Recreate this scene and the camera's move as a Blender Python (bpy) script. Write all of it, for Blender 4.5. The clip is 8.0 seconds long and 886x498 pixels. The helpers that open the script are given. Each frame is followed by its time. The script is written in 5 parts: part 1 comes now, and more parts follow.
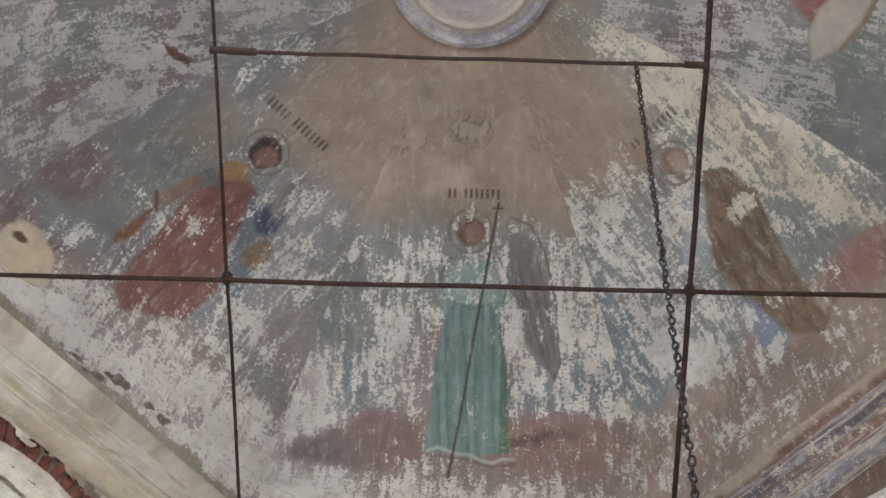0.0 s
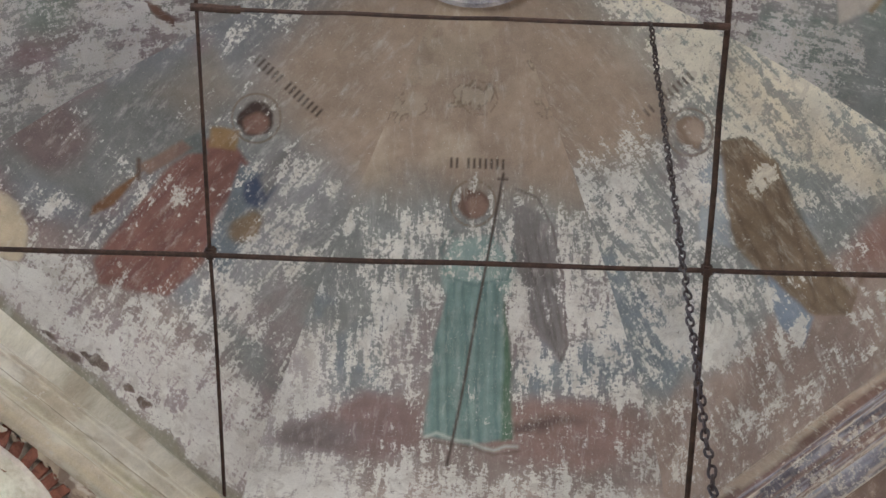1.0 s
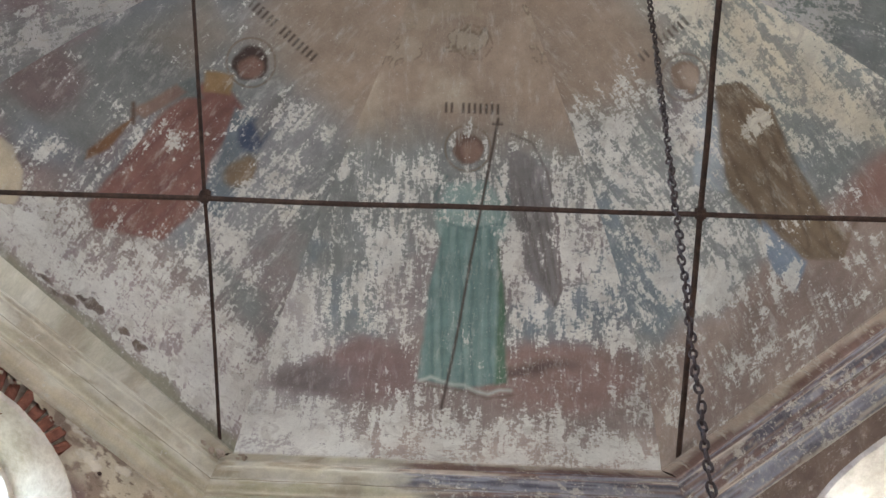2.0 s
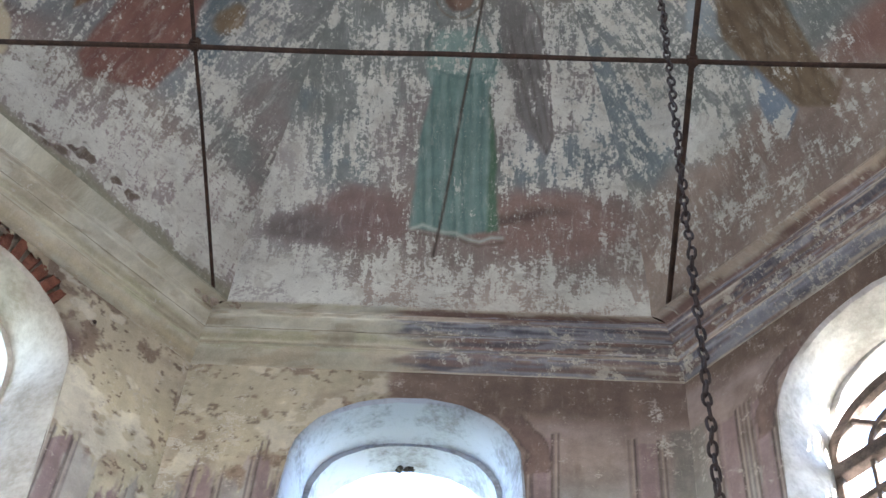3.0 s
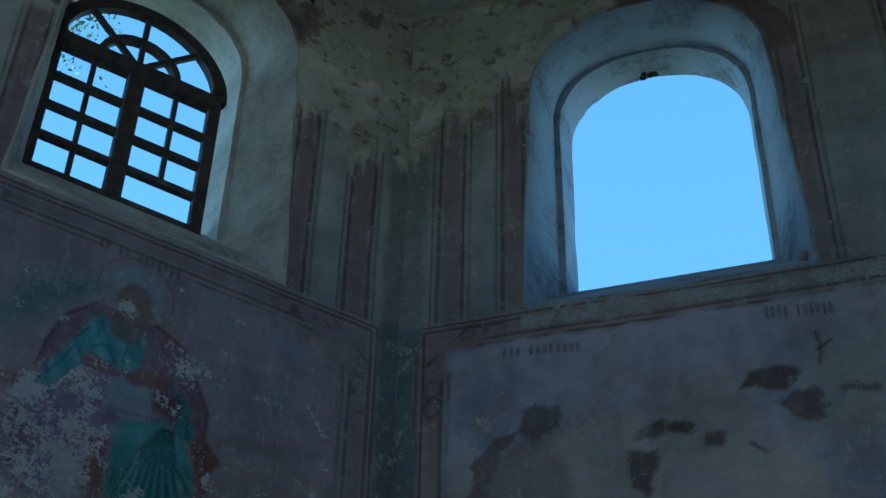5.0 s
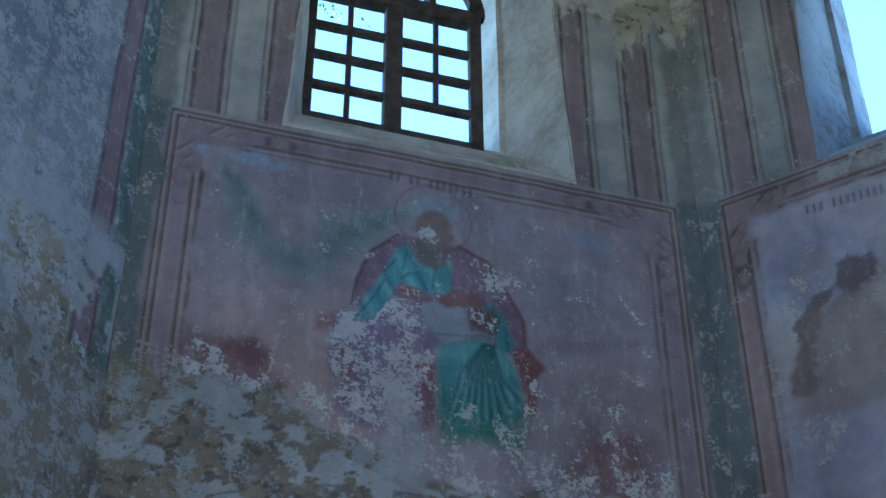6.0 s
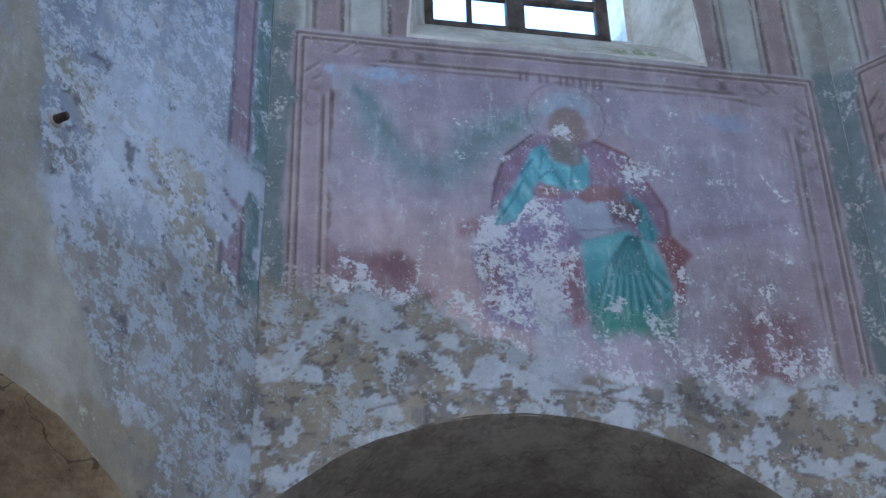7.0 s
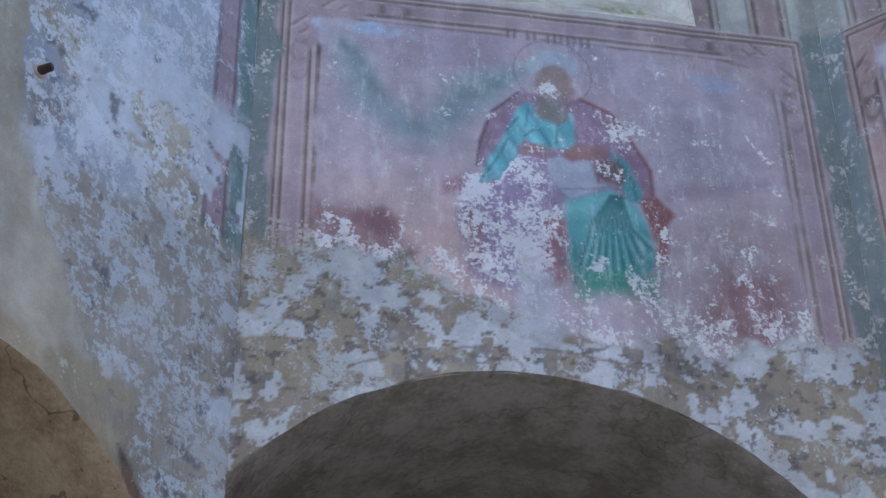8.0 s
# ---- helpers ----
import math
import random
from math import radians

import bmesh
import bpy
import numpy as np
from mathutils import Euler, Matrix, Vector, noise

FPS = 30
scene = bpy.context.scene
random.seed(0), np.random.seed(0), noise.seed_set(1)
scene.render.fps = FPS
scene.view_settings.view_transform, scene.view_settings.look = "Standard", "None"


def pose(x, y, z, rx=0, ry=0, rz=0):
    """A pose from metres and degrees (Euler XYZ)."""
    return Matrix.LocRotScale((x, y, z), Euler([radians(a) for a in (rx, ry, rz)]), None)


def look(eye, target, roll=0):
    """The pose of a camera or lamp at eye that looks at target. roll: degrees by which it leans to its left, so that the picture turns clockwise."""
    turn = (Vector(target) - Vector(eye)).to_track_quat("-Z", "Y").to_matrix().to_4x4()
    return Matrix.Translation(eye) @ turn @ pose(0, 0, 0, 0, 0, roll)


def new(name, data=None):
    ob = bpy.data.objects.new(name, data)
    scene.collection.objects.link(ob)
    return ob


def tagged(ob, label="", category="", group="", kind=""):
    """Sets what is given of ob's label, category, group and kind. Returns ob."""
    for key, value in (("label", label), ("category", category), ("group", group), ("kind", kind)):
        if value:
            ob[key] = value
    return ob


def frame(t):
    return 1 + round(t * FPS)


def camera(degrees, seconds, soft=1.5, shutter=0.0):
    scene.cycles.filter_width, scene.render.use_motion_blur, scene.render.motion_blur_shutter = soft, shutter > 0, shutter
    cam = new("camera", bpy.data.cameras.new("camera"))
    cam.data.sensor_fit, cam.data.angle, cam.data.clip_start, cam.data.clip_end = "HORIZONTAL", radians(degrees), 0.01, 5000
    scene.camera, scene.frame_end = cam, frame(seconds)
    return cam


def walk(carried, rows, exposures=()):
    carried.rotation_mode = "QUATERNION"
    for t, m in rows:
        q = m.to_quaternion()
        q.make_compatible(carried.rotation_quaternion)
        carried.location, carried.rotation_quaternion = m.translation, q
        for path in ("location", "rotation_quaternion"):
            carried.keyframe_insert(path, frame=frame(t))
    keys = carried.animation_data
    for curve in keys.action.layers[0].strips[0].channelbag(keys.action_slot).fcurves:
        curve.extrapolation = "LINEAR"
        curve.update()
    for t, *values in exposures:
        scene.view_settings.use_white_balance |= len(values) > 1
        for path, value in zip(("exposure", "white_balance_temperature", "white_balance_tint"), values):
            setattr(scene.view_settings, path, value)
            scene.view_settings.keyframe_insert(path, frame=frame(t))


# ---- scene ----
cam = camera(28.39, 8.0)
# seconds, eye (metres), yaw to the left, pitch up, roll (degrees)
PATH = [
    (0.0, 0.465, -3.708, 0.901, 6.25, 64.66, 7.21),
    (0.5, 0.505, -3.419, 1.617, 6.99, 64.03, 8.20),
    (1.0, 0.507, -3.402, 1.669, 6.79, 63.53, 8.03),
    (1.2, 0.505, -3.391, 1.670, 6.68, 63.45, 7.99),
    (2.3, 0.534, -3.363, 1.613, 5.79, 60.95, 7.29),
    (2.5, 0.533, -3.367, 1.614, 5.43, 60.07, 7.12),
    (3.0, 0.527, -3.372, 1.600, 4.42, 57.12, 5.86),
    (3.5, 0.557, -3.365, 1.595, 4.03, 54.33, 4.19),
    (3.8, 0.558, -3.344, 1.609, 3.28, 51.01, 1.96),
    (4.0, 0.561, -3.327, 1.606, 3.76, 49.70, 1.50),
    (4.2, 0.569, -3.305, 1.621, 4.19, 48.08, 1.51),
    (4.5, 0.580, -3.298, 1.608, 8.40, 46.50, 0.90),
    (5.0, 0.551, -3.282, 1.600, 15.62, 44.77, 1.55),
    (5.2, 0.547, -3.280, 1.596, 18.87, 44.14, 1.43),
    (6.3, 0.598, -3.283, 1.559, 31.01, 40.32, -1.23),
    (6.5, 0.603, -3.281, 1.561, 32.08, 39.66, -1.93),
    (7.0, 0.621, -3.291, 1.570, 35.06, 38.11, -1.58),
    (7.5, 0.652, -3.299, 1.584, 36.51, 37.03, -1.28),
    (8.0, 0.679, -3.305, 1.596, 34.74, 36.37, -0.78),
]
EXPOSURES = [
    (0.0, 5.05, 7000, 20), (2.5, 4.98, 6900, 19), (3.0, 4.75, 6550, 16), (3.5, 4.38, 6050, 12), (3.8, 3.7, 5750, 8), (4.1, 2.88, 5250, 0), (4.5, 2.2, 4950, -10),
    (5.2, 1.70, 4900, -15), (6.3, 3.80, 5350, 5), (7.0, 4.25, 5450, 8), (8.0, 4.55, 5620, 11),
]


def stance(x, y, z, yaw, pitch, roll):
    return pose(x, y, z, 0, 0, yaw) @ pose(0, 0, 0, 90 + pitch) @ pose(0, 0, 0, 0, 0, roll)


walk(cam, [(t, stance(*row)) for t, *row in PATH], EXPOSURES)

# ---- world and light ----
SUN_AZ, SUN_EL = -26.8, 25.0          # degrees: from +x towards +y, and above the horizon
world = bpy.data.worlds.new("sky")
scene.world = world
world.use_nodes = True
wn = world.node_tree
for n in list(wn.nodes):
    wn.nodes.remove(n)
w_out, w_bg, w_sky = (wn.nodes.new(k) for k in ("ShaderNodeOutputWorld", "ShaderNodeBackground", "ShaderNodeTexSky"))
w_sky.sky_type, w_sky.sun_disc = "NISHITA", False
w_sky.air_density, w_sky.dust_density, w_sky.ozone_density = 1.0, 0.2, 3.4
w_sky.sun_elevation, w_sky.sun_rotation = radians(SUN_EL), radians(90 - SUN_AZ)
w_bg.inputs["Strength"].default_value = 0.15
wn.links.new(w_sky.outputs["Color"], w_bg.inputs["Color"])
wn.links.new(w_bg.outputs["Background"], w_out.inputs["Surface"])

sun_data = bpy.data.lights.new("sun", "SUN")
sun_data.energy, sun_data.angle, sun_data.color = 5.0, radians(0.5), (1.0, 0.95, 0.88)
sun = new("sun", sun_data)
sun_dir = Vector((math.cos(radians(SUN_AZ)) * math.cos(radians(SUN_EL)), math.sin(radians(SUN_AZ)) * math.cos(radians(SUN_EL)), math.sin(radians(SUN_EL))))
sun.matrix_world = look(sun_dir * 60, (0, 0, 6))

# unseen fill lamps behind the camera, one in each added low opening
LOW_FILL_LAMPS = {225: 4.057, 315: 4.057, 0: 4.0}
for bearing, apothem in LOW_FILL_LAMPS.items():
    lamp = bpy.data.lights.new("low_fill_lamp", "AREA")
    lamp.shape, lamp.size, lamp.size_y, lamp.energy, lamp.color = "RECTANGLE", 1.5, 2.9, 6.5, (0.90, 0.95, 1.0)
    t = radians(bearing)
    x, y = (apothem + 0.4) * math.cos(t), (apothem + 0.4) * math.sin(t)
    new("low_fill_lamp", lamp).matrix_world = look((x, y, 2.7), (0, 0, 2.7))

# fill lamps added in the unseen upper windows opposite the painted walls
for bearing, apothem in ((270, 4.0), (225, 4.057)):
    lamp = bpy.data.lights.new("upper_fill_lamp", "AREA")
    lamp.shape, lamp.size, lamp.size_y, lamp.energy, lamp.color = "RECTANGLE", 1.1, 1.9, 4.0, (0.84, 0.92, 1.0)
    t = radians(bearing)
    x, y = (apothem + 0.3) * math.cos(t), (apothem + 0.3) * math.sin(t)
    new("upper_fill_lamp", lamp).matrix_world = look((x, y, 10.0), (0, 0, 8.6))

# ---- materials ----
def nodes_of(name):
    mat = bpy.data.materials.new(name)
    mat.use_nodes = True
    nt = mat.node_tree
    for n in list(nt.nodes):
        nt.nodes.remove(n)
    out = nt.nodes.new("ShaderNodeOutputMaterial")
    bsdf = nt.nodes.new("ShaderNodeBsdfPrincipled")
    nt.links.new(bsdf.outputs["BSDF"], out.inputs["Surface"])
    return mat, nt, bsdf


def math_node(nt, op, a, b=None, c=None, clamp=False):
    n = nt.nodes.new("ShaderNodeMath")
    n.operation, n.use_clamp = op, clamp
    for k, v in enumerate((a, b, c)):
        if v is None:
            continue
        if isinstance(v, (int, float)):
            n.inputs[k].default_value = v
        else:
            nt.links.new(v, n.inputs[k])
    return n.outputs[0]


def mix_rgb(nt, fac, a, b, mode="MIX"):
    n = nt.nodes.new("ShaderNodeMix")
    n.data_type, n.blend_type = "RGBA", mode
    for sock, v in ((n.inputs[0], fac), (n.inputs[6], a), (n.inputs[7], b)):
        if isinstance(v, (int, float)):
            sock.default_value = v
        elif isinstance(v, tuple):
            sock.default_value = (*v, 1.0)
        else:
            nt.links.new(v, sock)
    return n.outputs[2]


def noise_node(nt, vec, scale, detail=5.0, rough=0.6, stretch=None, twist=0.0):
    if stretch:
        m = nt.nodes.new("ShaderNodeMapping")
        m.inputs["Scale"].default_value = stretch
        nt.links.new(vec, m.inputs["Vector"])
        vec = m.outputs["Vector"]
    n = nt.nodes.new("ShaderNodeTexNoise")
    n.inputs["Scale"].default_value, n.inputs["Detail"].default_value = scale, detail
    n.inputs["Roughness"].default_value, n.inputs["Distortion"].default_value = rough, twist
    nt.links.new(vec, n.inputs["Vector"])
    return n.outputs["Fac"]


def attr(nt, name, out="Color"):
    n = nt.nodes.new("ShaderNodeAttribute")
    n.attribute_name = name
    return n.outputs[out]


def span(nt, v, lo, hi, a=0.0, b=1.0, smooth=True):
    n = nt.nodes.new("ShaderNodeMapRange")
    n.interpolation_type = "SMOOTHSTEP" if smooth else "LINEAR"
    n.inputs["To Min"].default_value, n.inputs["To Max"].default_value = a, b
    for key, x in (("Value", v), ("From Min", lo), ("From Max", hi)):
        if isinstance(x, (int, float)):
            n.inputs[key].default_value = x
        else:
            nt.links.new(x, n.inputs[key])
    return n.outputs["Result"]


def bump(nt, bsdf, height, strength=0.4, distance=0.01):
    b = nt.nodes.new("ShaderNodeBump")
    b.inputs["Strength"].default_value, b.inputs["Distance"].default_value = strength, distance
    nt.links.new(height, b.inputs["Height"])
    nt.links.new(b.outputs["Normal"], bsdf.inputs["Normal"])


def fresco(name, streak, fine=34.0, patch=3.2):
    """Worn wall painting: pigment where it has held, the ground where it has flaked."""
    mat, nt, bsdf = nodes_of(name)
    st, keep = attr(nt, "st", "Vector"), attr(nt, "keep", "Fac")
    a = noise_node(nt, st, patch, 6.0, 0.68, twist=0.4)
    b = noise_node(nt, st, 1.0, 6.0, 0.7, stretch=streak)
    c = noise_node(nt, st, fine, 4.0, 0.7)
    mixed = math_node(nt, "ADD", math_node(nt, "MULTIPLY", a, 0.36), math_node(nt, "ADD", math_node(nt, "MULTIPLY", b, 0.36), math_node(nt, "MULTIPLY", c, 0.28)))
    v = math_node(nt, "MULTIPLY_ADD", math_node(nt, "SUBTRACT", mixed, 0.5), 3.4, 0.5)
    gone = span(nt, v, math_node(nt, "SUBTRACT", keep, 0.07), math_node(nt, "ADD", keep, 0.05))
    cloud = noise_node(nt, st, 1.1, 5.0, 0.6)
    grain = noise_node(nt, st, 90.0, 3.0, 0.7)
    tone = math_node(nt, "ADD", span(nt, cloud, 0.3, 0.7, 0.86, 1.12), span(nt, grain, 0.3, 0.7, -0.07, 0.07))
    mid = span(nt, noise_node(nt, st, 9.0, 5.0, 0.7), 0.3, 0.7, 0.9, 1.1)
    paint = mix_rgb(nt, 1.0, attr(nt, "pigment"), math_node(nt, "MULTIPLY", tone, mid), "MULTIPLY")
    dust = span(nt, noise_node(nt, st, 5.5, 6.0, 0.78, stretch=(2.6, 0.8, 1.0)), 0.50, 0.74, 0.0, 0.38)
    paint = mix_rgb(nt, dust, paint, attr(nt, "ground"))
    scratch = span(nt, noise_node(nt, st, 1.0, 5.0, 0.75, stretch=(streak[0] * 4.5, streak[1] * 2.2, 5.0)), 0.50, 0.68, 0.0, 0.55)
    thin = span(nt, v, math_node(nt, "SUBTRACT", keep, 0.26), math_node(nt, "ADD", keep, 0.02))
    paint = mix_rgb(nt, math_node(nt, "MULTIPLY", scratch, thin), paint, attr(nt, "ground"))
    chip = span(nt, noise_node(nt, st, 38.0, 3.0, 0.75), 0.655, 0.70, 0.0, 0.6)
    paint = mix_rgb(nt, chip, paint, attr(nt, "ground"))
    soot = span(nt, noise_node(nt, st, 2.3, 6.0, 0.75), 0.5, 0.75, 0.0, 0.45)
    bare = mix_rgb(nt, soot, attr(nt, "ground"), (0.36, 0.30, 0.235))
    buff = span(nt, noise_node(nt, st, 7.5, 5.0, 0.7, twist=0.6), 0.50, 0.62, 0.0, 0.55)
    bare = mix_rgb(nt, buff, bare, (0.38, 0.345, 0.29))
    haze = span(nt, noise_node(nt, st, 3.1, 6.0, 0.75), 0.42, 0.62, 0.0, 0.45)
    bare = mix_rgb(nt, haze, bare, mix_rgb(nt, 0.5, attr(nt, "pigment"), attr(nt, "ground")))
    speck = span(nt, noise_node(nt, st, 24.0, 4.0, 0.72), 0.60, 0.68, 0.0, 0.7)
    bare = mix_rgb(nt, speck, bare, (0.15, 0.13, 0.125))
    bare = mix_rgb(nt, 1.0, bare, tone, "MULTIPLY")
    nt.links.new(mix_rgb(nt, gone, paint, bare), bsdf.inputs["Base Color"])
    bsdf.inputs["Roughness"].default_value = 0.88
    bsdf.inputs["Specular IOR Level"].default_value = 0.25
    h = math_node(nt, "ADD", math_node(nt, "MULTIPLY", gone, -0.35), math_node(nt, "ADD", math_node(nt, "MULTIPLY", c, 0.5), math_node(nt, "MULTIPLY", a, 0.9)))
    bump(nt, bsdf, h, 0.5, 0.012)
    return mat


def worn(name, dark, light, scale=6.0, rough=0.85, metal=0.0, bump_by=0.35, spread=(0.35, 0.65), cracks=0.0):
    """A surface of two tones, blotched at two scales."""
    mat, nt, bsdf = nodes_of(name)
    g = nt.nodes.new("ShaderNodeNewGeometry").outputs["Position"]
    big, small = noise_node(nt, g, scale, 6.0, 0.65), noise_node(nt, g, scale * 9, 4.0, 0.65)
    f = span(nt, math_node(nt, "ADD", math_node(nt, "MULTIPLY", big, 0.7), math_node(nt, "MULTIPLY", small, 0.3)), *spread)
    col = mix_rgb(nt, f, dark, light)
    if cracks:
        ridge = math_node(nt, "ABSOLUTE", math_node(nt, "SUBTRACT", noise_node(nt, g, 1.3, 4.0, 0.55), 0.5))
        col = mix_rgb(nt, span(nt, ridge, 0.0015, 0.006, cracks, 0.0), col, (0.035, 0.028, 0.024))
        fleck = span(nt, noise_node(nt, g, 13.0, 5.0, 0.75), 0.62, 0.66, 0.0, cracks)
        col = mix_rgb(nt, fleck, col, (0.06, 0.045, 0.04))
    nt.links.new(col, bsdf.inputs["Base Color"])
    bsdf.inputs["Roughness"].default_value, bsdf.inputs["Metallic"].default_value = rough, metal
    bsdf.inputs["Specular IOR Level"].default_value = 0.3
    bump(nt, bsdf, math_node(nt, "ADD", big, small), bump_by, 0.01)
    return mat


FRESCO_VAULT = fresco("vault_fresco", (15.0, 3.0, 5.0))
FRESCO_WALL = fresco("wall_fresco", (12.0, 8.0, 5.0), 46.0, 5.0)
# limewash with the sky's blue cast mixed into its lighter tone
SKYLIT_WASH = worn("skylit_limewash", (0.185, 0.18, 0.18), (0.40, 0.425, 0.475), 2.6, 0.9, 0.0, 0.5, (0.33, 0.56))
# limewash tinted warm to cancel the sky's blue cast in the shaft
LANTERN_WASH = worn("lantern_limewash", (0.42, 0.36, 0.30), (0.66, 0.59, 0.52), 3.0)
RING_PAINT = worn("faded_ring_paint", (0.25, 0.24, 0.26), (0.55, 0.53, 0.51), 8.0)
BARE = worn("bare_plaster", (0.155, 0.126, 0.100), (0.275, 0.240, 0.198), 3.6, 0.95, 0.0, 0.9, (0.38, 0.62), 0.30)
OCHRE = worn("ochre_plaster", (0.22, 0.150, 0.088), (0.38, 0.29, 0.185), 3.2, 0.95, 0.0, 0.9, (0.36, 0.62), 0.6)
# brown-stained limewash, with warm bounced light also put into its tone
STAINED_LIT_WASH = worn("stained_lit_limewash", (0.36, 0.295, 0.225), (0.68, 0.62, 0.54), 2.4, 0.9, 0.0, 0.6, (0.30, 0.68))
# brighter limewash copy, the north-east reveal's sunlight put into its tone
SUNLIT_WASH = worn("sunlit_limewash", (0.33, 0.31, 0.285), (0.66, 0.64, 0.61), 2.4, 0.9, 0.0, 0.6, (0.30, 0.68))
MOSS = worn("moss", (0.22, 0.24, 0.13), (0.38, 0.40, 0.25), 30.0, 0.95)
IRON = worn("rusted_iron", (0.030, 0.020, 0.016), (0.085, 0.050, 0.036), 14.0, 0.75, 0.3)
CHAIN_IRON = worn("chain_iron", (0.016, 0.013, 0.012), (0.055, 0.038, 0.032), 20.0, 0.6, 0.45)
FRAME_WOOD = worn("dark_painted_wood", (0.045, 0.033, 0.028), (0.12, 0.09, 0.075), 12.0, 0.8)
BRICK = worn("red_brick", (0.13, 0.046, 0.030), (0.29, 0.115, 0.075), 11.0, 0.95, 0.0, 0.8)
MORTAR = worn("lime_mortar", (0.30, 0.24, 0.19), (0.48, 0.41, 0.34), 18.0, 0.95, 0.0, 0.6)
FLOOR_MAT = worn("floor_boards_dust", (0.22, 0.19, 0.16), (0.38, 0.34, 0.29), 1.5)
GRASS = worn("grass", (0.018, 0.028, 0.012), (0.04, 0.055, 0.025), 0.8, 0.95)
BARK = worn("bark", (0.05, 0.035, 0.025), (0.14, 0.11, 0.09), 5.0, 0.95, 0.0, 0.8)
LEAF = worn("leaves", (0.035, 0.075, 0.015), (0.10, 0.17, 0.04), 2.0, 0.7)
DARK = worn("debris", (0.03, 0.025, 0.02), (0.10, 0.08, 0.06), 30.0, 0.95)


# ---- tools ----
def link_mesh(name, me, material=None, parent=None, label=""):
    ob = new(name, me)
    if material:
        me.materials.append(material)
    if parent:
        ob.parent = parent
    if label:
        ob["label"] = label
    return ob


def part(name, bm, material, parent=None, label="", smooth=False):
    me = bpy.data.meshes.new(name)
    bmesh.ops.recalc_face_normals(bm, faces=bm.faces)
    bm.to_mesh(me)
    bm.free()
    if smooth:
        me.polygons.foreach_set("use_smooth", [True] * len(me.polygons))
        me.set_sharp_from_angle(angle=radians(38))
    return link_mesh(name, me, material, parent, label)


def box(bm, lo, hi, m=None):
    vs = [bm.verts.new(((m @ Vector(p)) if m else Vector(p))) for p in
          ((x, y, z) for x in (lo[0], hi[0]) for y in (lo[1], hi[1]) for z in (lo[2], hi[2]))]
    for f in ((0, 1, 3, 2), (4, 6, 7, 5), (0, 4, 5, 1), (2, 3, 7, 6), (0, 2, 6, 4), (1, 5, 7, 3)):
        bm.faces.new([vs[k] for k in f])


def bevelled_box(lo, hi, m=None, by=0.008):
    bm = bmesh.new()
    box(bm, lo, hi, m)
    bmesh.ops.bevel(bm, geom=list(bm.edges), offset=by, segments=1, affect="EDGES")
    return bm


TABLE = np.random.RandomState(7).rand(256, 256)


def vnoise(x, y, seed=0):
    x, y = np.asarray(x) + seed * 17.3, np.asarray(y) + seed * 9.1
    xi, yi = np.floor(x).astype(int), np.floor(y).astype(int)
    fx, fy = x - xi, y - yi
    fx, fy = fx * fx * (3 - 2 * fx), fy * fy * (3 - 2 * fy)
    g = lambda a, b: TABLE[a % 256, b % 256]
    return (g(xi, yi) * (1 - fx) + g(xi + 1, yi) * fx) * (1 - fy) + (g(xi, yi + 1) * (1 - fx) + g(xi + 1, yi + 1) * fx) * fy


def fbm(x, y, seed=0, octaves=4):
    total, amp = 0, 1.0
    for k in range(octaves):
        total = total + amp * (vnoise(x * 2**k, y * 2**k, seed + k) - 0.5)
        amp *= 0.55
    return total


def lin(r, g, b, gain=1.0):
    """Linear colour of a display colour."""
    return np.array([((c / 255 + 0.055) / 1.055) ** 2.4 if c > 10 else c / 255 / 12.92 for c in (r, g, b)]) * gain


def v_col(r, g, b):
    """Pigment as it shows under the neutral light of the vault."""
    c = lin(r, g, b, 1.25)
    return c + 0.18 * (c.mean() - c)


def w_col(r, g, b):
    """Pigment as it shows under the blue light low on the wall."""
    c = np.clip(lin(r, g, b) / lin(168, 172, 190) * 0.66, 0, 0.8)
    return c + 0.14 * (c.mean() - c)


